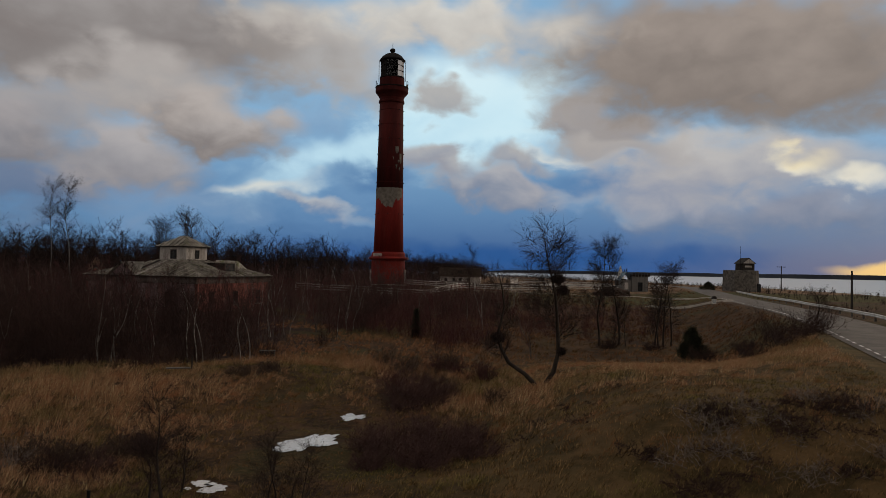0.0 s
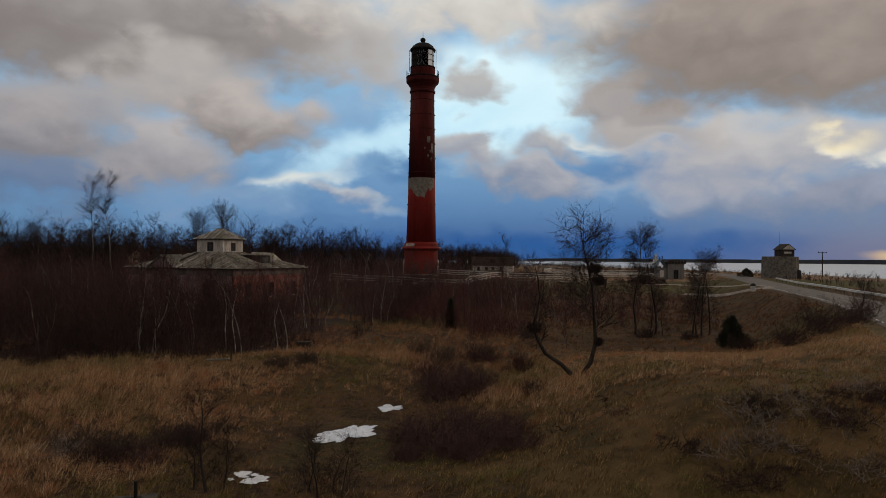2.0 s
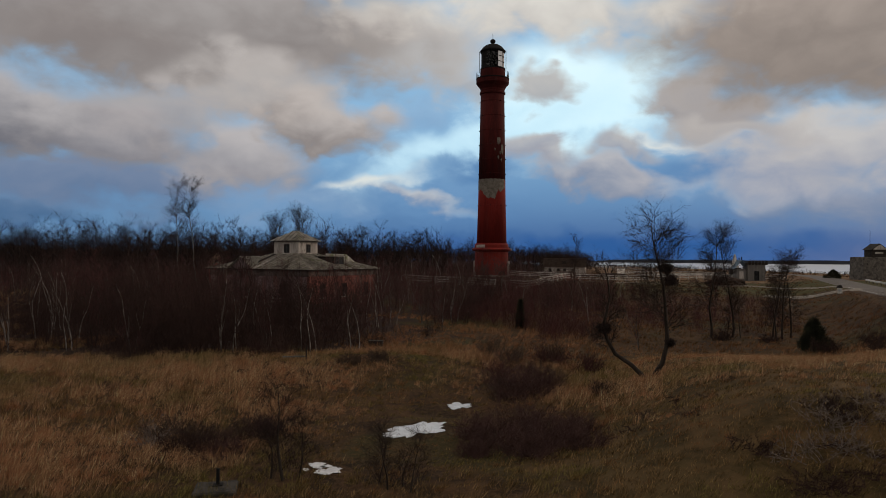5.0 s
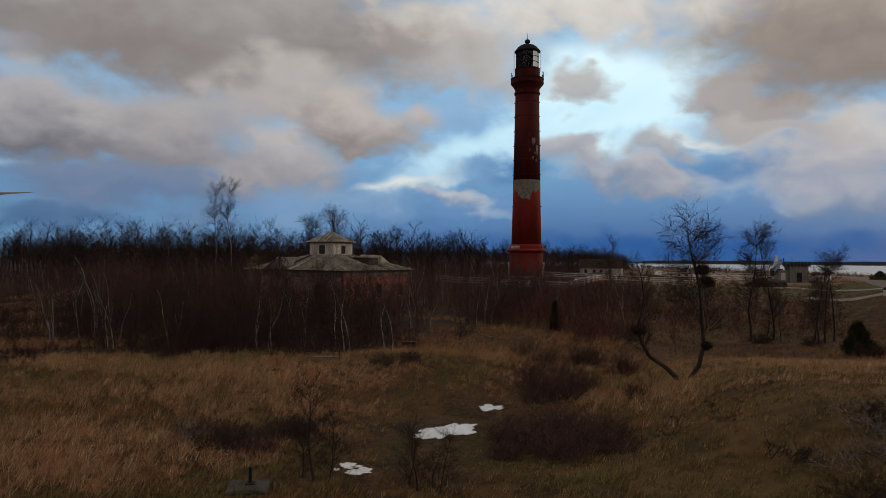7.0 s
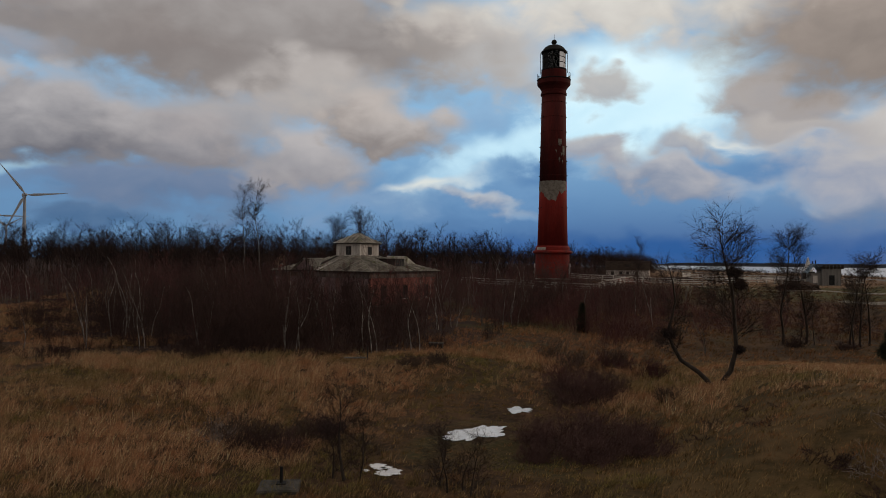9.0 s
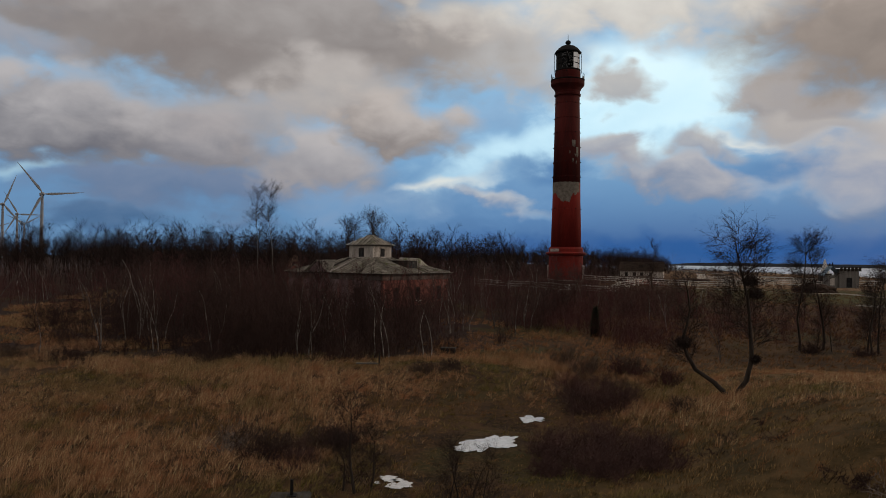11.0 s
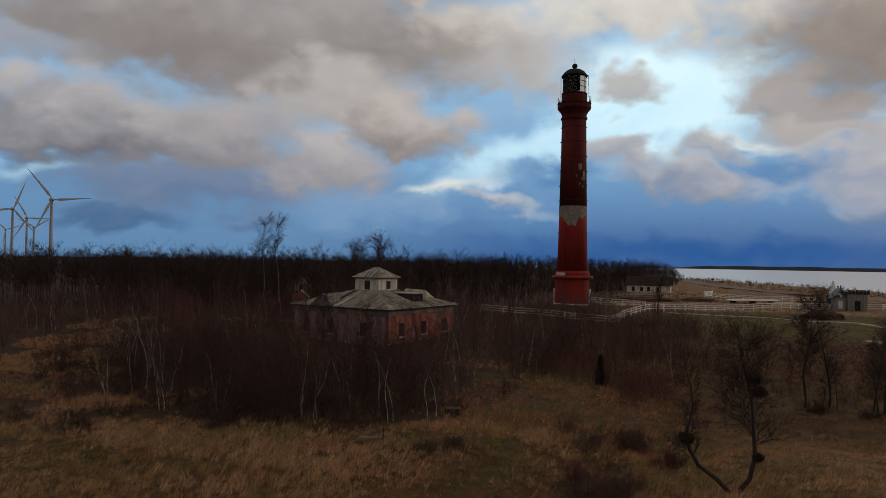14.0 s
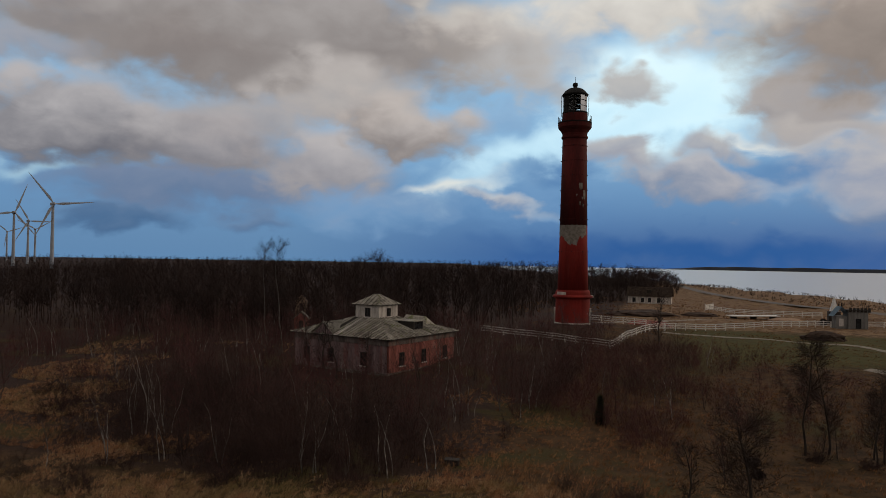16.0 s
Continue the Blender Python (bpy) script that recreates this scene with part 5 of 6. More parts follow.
def tube(joints, sides=5):
    """One unbroken tapered tube through a limb's joints."""
    rings = []
    for p, d, r in joints:
        u = np.cross(d, (0.9, 0.1, 0.3))
        u /= np.linalg.norm(u)
        v = np.cross(d, u)
        rings.append([p + (u * math.cos(2 * math.pi * i / sides) + v * math.sin(2 * math.pi * i / sides)) * r for i in range(sides)])
    verts = np.array([q for ring in rings for q in ring])
    faces = [(k * sides + i, k * sides + (i + 1) % sides, (k + 1) * sides + (i + 1) % sides, (k + 1) * sides + i) for k in range(len(rings) - 1) for i in range(sides)]
    return verts, np.array(faces)


def forked_birch():
    """Two stems from one stool: one bowed out low, the other upright and tall; both carry dense twig balls."""
    w = Wood(21)
    g = thing("forked_birch", "forked birch with bowed stem and dark twig balls", "tree", group="bare trees")
    left = [(0, 0, -0.3), (-0.75, 0, 0.45), (-1.6, 0.1, 1.0), (-2.0, 0.1, 1.7), (-2.25, 0.1, 2.4), (-2.05, 0, 3.2), (-1.9, 0, 4.0), (-2.0, 0.1, 4.9), (-2.2, 0.1, 5.7)]
    right = [(0.15, 0, -0.3), (0.75, 0, 0.6), (1.0, 0, 1.7), (0.95, 0, 2.6), (0.9, 0.1, 3.6), (0.8, 0, 4.6), (0.6, 0.1, 5.6), (0.35, 0, 6.6), (0.2, 0, 7.5)]
    for stem, girth, branches, reach in ((left, 0.13, 26, 1.7), (right, 0.14, 60, 2.9)):
        joints = []
        for i, (a, b) in enumerate(zip(stem, stem[1:])):
            a, b = np.array(a, float), np.array(b, float)
            r0, r1 = girth * (1 - 0.1 * i), girth * (1 - 0.1 * (i + 1))
            joints.append((a, (b - a) / np.linalg.norm(b - a), r0))
        joints.append((b, joints[-1][1], 0.02))
        bulk("stem", *tube(joints, 7), BARK, g)
        limbs = w.spray(joints, branches, reach, 0.017, 0.76, 0.3, 0.30, 0, 0.07, 5, -0.05)
        for limb in limbs:
            for sub in w.spray(limb, 8, reach * 0.42, 0.009, 0.55, 0.2, 0.1, 0, -0.02, 3, -0.08):
                w.spray(sub, 10, reach * 0.24, 0.006, 0.5, 0.1, 0.1, 0, -0.05, 2, -0.1)
    bulk("crown", *slivers(w.arrays(lambda r: True), 1.45), TWIG, g)
    rng = np.random.RandomState(5)
    for x, y, z, r in ((-2.2, 0, 2.35, 0.40), (0.95, 0, 5.5, 0.34), (1.2, 0.1, 4.9, 0.36), (1.15, 0, 1.7, 0.28)):
        d = rng.normal(0, 1, (420, 3))
        d /= np.linalg.norm(d, axis=1)[:, None]
        q = np.array([x, y, z]) + d * r * rng.uniform(0.6, 1.05, (420, 1)) * np.array([1.25, 1, 0.85])
        p = np.array([x, y, z]) + rng.normal(0, r * 0.35, (420, 3))
        bulk("twig_ball", *sticks(np.concatenate([p, q, np.full((420, 1), 0.016), np.full((420, 1), 0.006)], 1)), TWIG, g)
    place_at(g, 3.45, 38.0, 0, 1.0, -0.2)


forked_birch()


def young_birch(seed, tall, stems, white):
    """A clump of slim stems with a haze of fine twigs."""
    label = "young bare birch clump with slim white stems" if white else "young bare birch clump with dark stems"
    g = thing("young_birch", label, "tree", group="young birches")
    w = Wood(seed)
    fine = Wood(seed + 500)
    for _ in range(stems):
        a = w.rng.uniform(0, 2 * math.pi)
        tilt = w.rng.uniform(0.02, 0.16)
        h = tall * w.rng.uniform(0.55, 1.1)
        joints = w.limb((0.45 * math.cos(a), 0.45 * math.sin(a), -0.15), (tilt * math.cos(a), tilt * math.sin(a), 1), h, 0.026 + 0.0045 * h, 9, 0.03, 0.095, 0.12)
        bulk("stem", *tube(joints), BIRCH if white else GREY_BARK if seed % 2 else BARK, g)
        # one or two side stems that leave the main one low
        for k in range(w.rng.randint(0, 2)):
            p, d, r = joints[w.rng.randint(2, 5)]
            b = w.rng.uniform(0, 2 * math.pi)
            fork = w.limb(p, d + np.array([0.32 * math.cos(b), 0.32 * math.sin(b), 0.15]), h * w.rng.uniform(0.25, 0.45), r * 0.6, 5, 0.08, 0.14, 0.2)
            bulk("stem", *tube(fork), BIRCH if white else BARK, g)
            fine.spray(fork, 9, h * 0.14, 0.012, 0.6, 0.4, 0.2, 3, 0.0, 2)
        for limb in fine.spray(joints, 13, h * 0.25, 0.014, 0.62, 0.45, 0.2, 0, 0.04, 3):
            for sub in fine.spray(limb, 4, h * 0.13, 0.009, 0.55, 0.3, 0.1, 0, 0.0, 2):
                fine.spray(sub, 4, h * 0.075, 0.007, 0.55, 0.15, 0.1, 0, -0.03, 1)
    bulk("crown", *slivers(fine.arrays(lambda r: True), 1.4), ASH_TWIG if white else RED_TWIG, g)
    return g


youngs = [young_birch(30 + i, 5.6, 1 + i % 3, i < 4) for i in range(9)]


def in_house(x, y, margin=0.0):
    u, v = radians(-14.9), (x + 43.2, y - 100.0)
    a = v[0] * math.cos(u) + v[1] * math.sin(u)
    b = -v[0] * math.sin(u) + v[1] * math.cos(u)
    return abs(a) < 9.2 + margin and abs(b) < 8.8 + margin


def before_shed(x, y):
    return abs(x + 68.5 * y / 121.5) < 1.9 and 108 < y < 123.3


GLADES = ((-80, 81, 8, 10), (-92, 98, 6, 8), (-69, 66, 7, 9), (-61, 55, 9.5, 7), (-49, 47.5, 6, 3.5), (-42.4, 52, 4, 3.5), (-74, 109, 4, 4), (-12, 63, 8, 12), (-21, 81, 4, 4.5))   # x, y, half sizes


def glade(x, y, grow=1.0):
    """True where the thicket opens on to straw."""
    out = np.hypot(x, y) < -1
    for gx, gy, rx, ry in GLADES:
        out = out | (np.hypot((x - gx) / rx, (y - gy) / ry) + 0.25 * wobble(x, y, 2.6, 5.0) < grow)
    return out


def thicket_front(x):
    """How near the thicket comes, as a y for each x."""
    return np.interp(x, (-110, -66, -57, -46, -37, -26, -19, -16, -13, -11), (66, 57, 54.5, 48, 44.5, 44.0, 46.5, 52.5, 72, 90))


rng = random.Random(7)
places = [(-20.3, 50.2, 0, 1.1), (-19.4, 49.0, 1, 1.0), (-25.6, 47.6, 2, 1.05), (-24.6, 48.0, 0, 0.95), (-23.0, 48.4, 3, 0.9), (-17.2, 52.0, 1, 0.9), (-42.0, 45.3, 2, 1.0), (-38.6, 47.2, 1, 0.95),
          (-45.6, 42.0, 3, 0.95), (-30.0, 42.6, 4, 0.62), (-50.9, 60.4, 2, 1.3), (-49.6, 60.0, 0, 1.2), (-37.0, 56.8, 5, 0.9), (-14.2, 71.0, 3, 0.95), (0.4, 77.4, 1, 0.9), (4.7, 58.3, 5, 0.85),
          (5.2, 112, 2, 0.8), (9.3, 119, 4, 0.8), (8.0, 112, 3, 0.7), (-57.0, 70.0, 4, 1.2), (-21.9, 46.9, 5, 0.7)]
places += [(-1.0, 79.5, 0, 0.85), (3.3, 83.5, 4, 0.95), (-5.3, 78.9, 6, 0.9), (6.5, 84.5, 5, 0.8), (1.8, 57.8, 6, 0.6), (-23.1, 73.5, 0, 1.1), (-22.6, 76.3, 1, 1.1),
          (-24.6, 97.9, 2, 1.0), (-11.6, 102.4, 1, 0.9), (-75.5, 90.6, 2, 1.1), (-59.5, 67.4, 1, 1.0), (-66.3, 72.7, 2, 1.0), (-47.9, 68.7, 0, 1.1), (-46.9, 69.4, 2, 1.0), (-50.1, 79.2, 1, 1.1),
          (-69.1, 67.2, 5, 0.9), (-36.2, 56.6, 3, 0.8), (-44.7, 55.5, 2, 1.05), (-7.6, 88.0, 3, 0.85), (-3.5, 94.0, 5, 0.8), (10.5, 96.0, 6, 0.75), (14.5, 88.0, 4, 0.8), (18.0, 104.0, 5, 0.7), (-9.0, 96.5, 4, 0.9)]
tries = 0
while len(places) < 215 and tries < 6000:
    tries += 1
    x, y = rng.uniform(-105, -13), rng.uniform(48, 138)
    if in_house(x, y, 1.5) or glade(x, y) or any(math.hypot(x - p[0], y - p[1]) < 2.4 for p in places):
        continue
    places.append((x, y, rng.randrange(9), rng.uniform(0.75, 1.25)))
used = set()
for x, y, kind, size in places:
    turn = rng.uniform(-50, 50)
    if kind in used:
        again(youngs[kind], x, y, turn, size)
    else:
        used.add(kind)
        place_at(youngs[kind], x, y, turn, size)

# the pair of tall birches beyond the house, and the trees that overtop the wood
tall_label = "tall slender bare birch rising over the wood"
tall_a = place_at(tree_thing(tree_wood(51, 18.2, 0.12, 44, 3.3, 8, 0.0, first=0.42, rise=0.55), "tall_birch", tall_label, "tree", GREY_BARK, TWIG, 0.03, "tall trees", 1.8), -60.0, 100.4)
again(tall_a, -62.3, 99.6, 35, 1.0)
crown_label = "broad bare tree with dense dark crown"
broad = [tree_thing(tree_wood(61 + i, 13.5, 0.20, 34, 4.6, 10, 0, first=0.3, rise=0.5), "broad_tree", crown_label, "tree", BARK, FOREST, 0.03, "tall trees", 1.8) for i in range(2)]
spots = [(-56.0, 135, 0, 1.08), (-62.5, 146, 1, 1.12), (-70.5, 152, 0, 1.05), (-66.0, 140, 1, 1.0), (-49.0, 150, 0, 0.84), (-44.0, 158, 1, 0.8), (-40.0, 166, 0, 0.78), (-80, 128, 1, 0.72), (-88, 122, 0, 0.74),
         (-95, 118, 1, 0.7), (-103, 112, 0, 0.72), (-33.5, 152, 1, 0.76), (-37.0, 140, 0, 0.66)]
first_use = set()
for x, y, kind, size in spots:
    if kind in first_use:
        again(broad[kind], x, y, rng.uniform(-50, 50), size)
    else:
        first_use.add(kind)
        place_at(broad[kind], x, y, rng.uniform(-50, 50), size)


# dark trees against the house front and beside the fence
dark_label = "dark bare tree with crowded upright limbs"
dark = place_at(tree_thing(tree_wood(66, 8.6, 0.17, 22, 3.0, 7, 0, first=0.08, rise=1.3), "dark_tree", dark_label, "tree", BARK, TWIG, 0.02, "dark trees", 2.2), -45.6, 87.4)
again(dark, -48.6, 88.6, 40, 0.95), again(dark, -43.0, 86.2, 110, 0.85), again(dark, -38.0, 85.0, 200, 0.72), again(dark, -31.0, 86.0, 75, 0.7)
again(dark, -2.4, 132.0, -30, 1.0)


# ---- thicket, wood and shrubs as masses ----


def shrub_rows(seed, tall, stems, shoots, girth, spread=0.4, fan=0.6, rise=0.48):
    """A shrub's sticks as one array."""
    w = Wood(seed)
    for _ in range(stems):
        a = w.rng.uniform(0, 2 * math.pi)
        tilt = w.rng.uniform(0.05, spread)
        stem = w.limb((0.2 * math.cos(a), 0.2 * math.sin(a), -0.1), (tilt * math.cos(a), tilt * math.sin(a), 1), tall * w.rng.uniform(0.6, 1.0), girth, 3, 0.02, 0.12, 0.3)
        for limb in w.spray(stem, shoots, tall * 0.25, girth * 0.6, fan, rise, 0.08, 0, 0.02, 2):
            w.spray(limb, 4, tall * 0.13, girth * 0.5, 0.62, 0.28, 0.1, 0, 0.0, 1)
    return w.arrays(lambda r: True)


def scatter(rows_list, spots, seed):
    """Many copies of the sticks, each turned, scaled and set on the ground, as one mesh's arrays."""
    rs = np.random.RandomState(seed)
    verts, faces, count = [], [], 0
    shapes = [slivers(r, 1.3) for r in rows_list]
    for x, y, size in spots:
        v, f = shapes[rs.randint(len(shapes))]
        a = rs.uniform(-0.9, 0.9) + math.pi * rs.randint(2)
        c, s = math.cos(a) * size, math.sin(a) * size
        out = np.empty_like(v)
        out[:, 0], out[:, 1] = v[:, 0] * c - v[:, 1] * s + x, v[:, 0] * s + v[:, 1] * c + y
        out[:, 2] = v[:, 2] * size * rs.uniform(0.85, 1.15) + float(height(x, y))
        verts.append(out), faces.append(f + count)
        count += len(v)
    return np.concatenate(verts), np.concatenate(faces)


def mass(name, label, category, rows_list, spots, mat, seed):
    ob = bulk(name, *scatter(rows_list, spots, seed), mat)
    return tagged(ob, label, category, kind="stuff")


def thicket_spots(count, x0, x1, near, far, floor=-0.3):
    """Ragged clumps behind the thicket's front, between two depths."""
    out = []
    while len(out) < count:
        x = rng.uniform(x0, x1)
        y = float(thicket_front(x)) + near + (far - near) * rng.random()
        ragged = float(wobble(x, y, 3.2, 8.0))
        if in_house(x, y, 0.5) or glade(x, y) or before_shed(x, y) or y < float(thicket_front(x)) + 1.2 + 1.2 * float(wobble(x, y, 1.3, 3.0)) + 2.6 * float(wobble(x, 0.0, 3.4, 5.0)) or ragged < floor or y > 150:
            if rng.random() > 0.03 or in_house(x, y, 0.5):
                continue
        out.append((x, y, ragged))
    return out


spots = []
for x, y, ragged in thicket_spots(1450, -105, -12, 9, 90):
    size = rng.uniform(0.45, 1.05) * (0.98 + 0.42 * ragged)
    if in_house(x, y, 5):
        size *= 0.66
    elif y < 88 and rng.random() < 0.16:
        size *= 1.45
    if x < -55 and y < 70:
        size *= 0.55
    spots.append((x, y, size))
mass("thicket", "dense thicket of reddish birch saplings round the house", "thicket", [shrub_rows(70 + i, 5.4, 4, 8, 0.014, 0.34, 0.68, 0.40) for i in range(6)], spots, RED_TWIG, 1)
# near edge of the same thicket, its darkness put into the twig colour
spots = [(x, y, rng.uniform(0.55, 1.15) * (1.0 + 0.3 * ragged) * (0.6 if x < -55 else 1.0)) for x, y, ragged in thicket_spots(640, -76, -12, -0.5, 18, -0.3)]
mass("alder_thicket", "black-brown thicket at the meadow's edge, its shade in the twig colour", "thicket", [shrub_rows(170 + i, 6.0, 4, 10, 0.015, 0.40, 0.76, 0.32) for i in range(5)], spots, DARK_SHADED_TWIG, 21)
spots = [(x, y, rng.uniform(0.5, 1.15) * (1.0 + 0.3 * ragged)) for x, y, ragged in thicket_spots(640, -112, -46, 16, 95, -0.6) if not in_house(x, y, 6)]
while len(spots) < 640:
    x, y = rng.uniform(-58, -24), rng.uniform(60, 88)
    if not in_house(x, y, 1.2) and not glade(x, y):
        spots.append((x, y, rng.uniform(0.7, 1.0)))
while len(spots) < 980:
    x, y = rng.uniform(-34, 3), rng.uniform(82, 122)
    if not in_house(x, y, 2) and float(wobble(x, y, 5.0, 4.0)) > -0.35:
        spots.append((x, y, rng.uniform(0.5, 0.98)))
mass("sapling_wood", "grey-brown saplings thinning out before the wood", "thicket", [shrub_rows(180 + i, 7.6, 2, 10, 0.019, 0.16, 0.66, 0.42) for i in range(5)], spots, ASH_TWIG, 22)
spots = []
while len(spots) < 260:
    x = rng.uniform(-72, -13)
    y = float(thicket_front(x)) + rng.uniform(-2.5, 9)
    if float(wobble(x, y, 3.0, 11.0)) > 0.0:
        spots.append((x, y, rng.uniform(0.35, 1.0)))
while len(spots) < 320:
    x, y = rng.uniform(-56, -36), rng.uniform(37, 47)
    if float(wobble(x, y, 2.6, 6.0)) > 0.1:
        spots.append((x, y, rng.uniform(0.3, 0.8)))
# the brushwood takes the same shade-darkened twig colour
mass("brushwood", "low dark brushwood at the thicket's foot", "brushwood", [shrub_rows(130 + i, 2.3, 9, 7, 0.014, 0.9) for i in range(4)], spots, DARK_SHADED_TWIG, 9)
spots = []
while len(spots) < 1900:
    x, y = rng.uniform(-16, 24) if rng.random() < 0.6 else rng.uniform(-16, 4), rng.uniform(64, 126)
    if (x > 16 and y < 70) or glade(x, y) or 0.5 * (wobble(x, y, 6.0, 2.0) + 1) < 0.36 or (x > 4 and y < 68) or (x > road_x(y) - 14):
        continue
    spots.append((x, y, rng.uniform(0.45, 1.1) * (0.8 if x > 8 else 1.0)))
mass("shrubs", "low reddish brown shrubs before the lighthouse", "shrubs", [shrub_rows(80 + i, 3.2, 5, 4, 0.013, 0.6, 0.7, 0.36) for i in range(5)], spots, RED_TWIG, 2)
spots = []
while len(spots) < 1000:
    y = rng.uniform(75, 520)
    x = rng.uniform(float(road_x(y)) + 6, float(shore_x(y)) + 1)
    spots.append((x, y, rng.uniform(0.3, 0.6) * (1 + y / 600)))
mass("shore_scrub", "dark low scrub between road and cliff", "scrub", [shrub_rows(120 + i, 2.0, 4, 3, 0.05, 1.1) for i in range(3)], spots, FOREST, 7)


def wood_edge(y):
    return np.interp(y, (110, 135, 170, 220, 260, 320, 380, 460, 560, 700, 1200), (-62, -50, -36, -40, -28, -14, -2, 2.5, 3, -20, -190))


def forest_rows(seed, tall):
    w = Wood(seed)
    trunk = w.limb((0, 0, 0), (0, 0, 1), tall * 0.74, 0.09, 5, 0.02, 0.07, 0.2)
    for limb in w.spray(trunk, 18, tall * 0.26, 0.05, 0.72, 0.42, 0.35, 0, 0.03, 2):
        w.spray(limb, 6, tall * 0.09, 0.028, 0.65, 0.3, 0.15, 0, 0, 1)
    return w.arrays(lambda r: True)


spots = []
while len(spots) < 3700:
    far = rng.uniform(0, 1) ** 1.7
    y = 112 + 640 * far
    x = float(wood_edge(y)) - rng.uniform(0, 1) ** 1.25 * (110 + 0.75 * y) - 1
    if math.hypot(x + 20.98, y - 155) < 12 or in_house(x, y, 3) or before_shed(x, y):
        continue
    taper = np.interp(x, (-60, -30, -9, -2, 2), (1.0, 0.95, 0.88, 0.70, 0.42)) * np.interp(y, (150, 350, 700), (1.02, 1.14, 1.28))
    spots.append((x, y, float(taper) * rng.uniform(0.64, 1.1)))
for _ in range(330):
    y = rng.uniform(292, 560)
    x = float(wood_edge(y)) - 42 * rng.random()
    if y > 300 or x < -22:
        spots.append((x, y, float(np.interp(x, (-30, -9, -2, 2), (1.0, 0.92, 0.72, 0.42))) * rng.uniform(0.75, 1.1)))
for _ in range(600):
    y = rng.uniform(650, 1500)
    spots.append((float(wood_edge(y)) - rng.uniform(5, 30) - rng.uniform(0, 1) ** 1.6 * 1100, y, rng.uniform(1.25, 1.5)))
mass("forest", "dense bare autumn wood behind the house", "forest", [forest_rows(90 + i, 14.2) for i in range(7)], spots, FOREST, 3)
spots = [(x, y, s) for x, y, s in ((float(wood_edge(yy)) - 70 * rng.random() ** 1.6 + 2, yy, rng.uniform(0.6, 1.35)) for yy in (112 + 380 * rng.random() ** 1.4 for _ in range(900))) if math.hypot(x + 21, y - 155) > 11 and not in_house(x, y, 2) and not before_shed(x, y)]
mass("undergrowth", "dark undergrowth along the wood's edge", "undergrowth", [shrub_rows(110 + i, 4.4, 6, 6, 0.03, 0.3) for i in range(4)], spots, FOREST, 4)


def bush(x, y, r, tall, seed, mat, label, shoots=5, stems=26, category="bush"):
    """A rounded heap of thin arching stems."""
    w = Wood(seed)
    for _ in range(stems):
        a = w.rng.uniform(0, 2 * math.pi)
        tilt = w.rng.uniform(0.1, 1.1) * r / max(tall, 0.1)
        foot = w.rng.uniform(0, 0.55) * r
        b = w.rng.uniform(0, 2 * math.pi)
        stem = w.limb((foot * math.cos(b), foot * math.sin(b), -0.1), (tilt * math.cos(a), tilt * math.sin(a), 1), tall * w.rng.uniform(0.7, 1.15), 0.018, 5, -0.06, 0.16, 0.4)
        for limb in w.spray(stem, shoots, tall * 0.4, 0.010, 0.6, 0.25, 0.1, 0, 0.0, 3):
            w.spray(limb, 4, tall * 0.2, 0.006, 0.6, 0.15, 0.1, 0, 0, 1)
    ob = bulk("bush", *slivers(w.arrays(lambda q: True), 1.15), mat)
    ob.matrix_basis = pose(*at(x, y))
    return tagged(ob, label, category, group="meadow bushes")


bramble = "bare brown bramble bush in the wet hollow"
for i, (x, y, r, tall) in enumerate(((-2.6, 27.6, 1.9, 1.6), (-0.9, 28.0, 1.8, 1.6), (-1.6, 26.4, 1.7, 1.2), (-3.9, 28.8, 1.3, 1.3), (0.3, 27.4, 1.3, 1.1), (-2.2, 30.0, 1.6, 1.7), (0.0, 29.6, 1.4, 1.2), (-3.7, 26.4, 1.0, 0.8), (-3.4, 36.5, 1.7, 2.0), (-2.0, 37.5, 1.4, 1.7))):
    bush(x, y, r, tall, 200 + i, WINE_TWIG, bramble, 8, 70)
for i in range(18):
    x, y = -3.6 + rng.gauss(0, 1.5), rng.uniform(36, 51)
    bush(x, y, rng.uniform(0.8, 1.5), rng.uniform(0.9, 2.1), 215 + i, BROWN_TWIG if i % 3 else RED_TWIG, "bare brown bush crowding the hollow's edge", 6, 26)
for i, (x, y, r, tall) in enumerate(((-14.6, 25.2, 1.7, 1.2), (-13.0, 26.4, 1.6, 1.1), (-16.4, 26.0, 1.5, 1.0), (-13.8, 41.0, 1.4, 0.9), (-12.2, 42.0, 1.3, 0.9), (-30.4, 43.0, 1.4, 1.0), (-46.0, 40.5, 1.6, 1.2),
                                     (-24.0, 33.0, 1.2, 0.7), (1.2, 36.4, 1.2, 0.9), (24.0, 53.5, 2.4, 1.5), (20.5, 49.0, 2.4, 1.6), (22.4, 50.8, 2.2, 1.5), (18.0, 47.6, 2.0, 1.3), (22.0, 54.5, 2.2, 2.2), (25.6, 55.0, 2.4, 2.4), (19.6, 53.0, 2.0, 1.5), (17.6, 55.6, 1.6, 1.2), (12.0, 66.0, 1.6, 1.2), (15.6, 65.0, 1.6, 1.0))):
    bush(x, y, r, tall, 230 + i, BROWN_TWIG if y < 45 else DARK_SHADED_TWIG, "low bare brown bush in dead grass", 7, 60)
tangle = "tangled dead bramble with pale stems on the mound"
for i in range(34):
    x, y = 5.6 + 11.5 * rng.random(), rng.uniform(20.8, 25.2)
    bush(x, y, rng.uniform(1.4, 2.2), rng.uniform(0.32, 0.62), 260 + i, DARK_SHADED_TWIG, tangle, 6, 56)
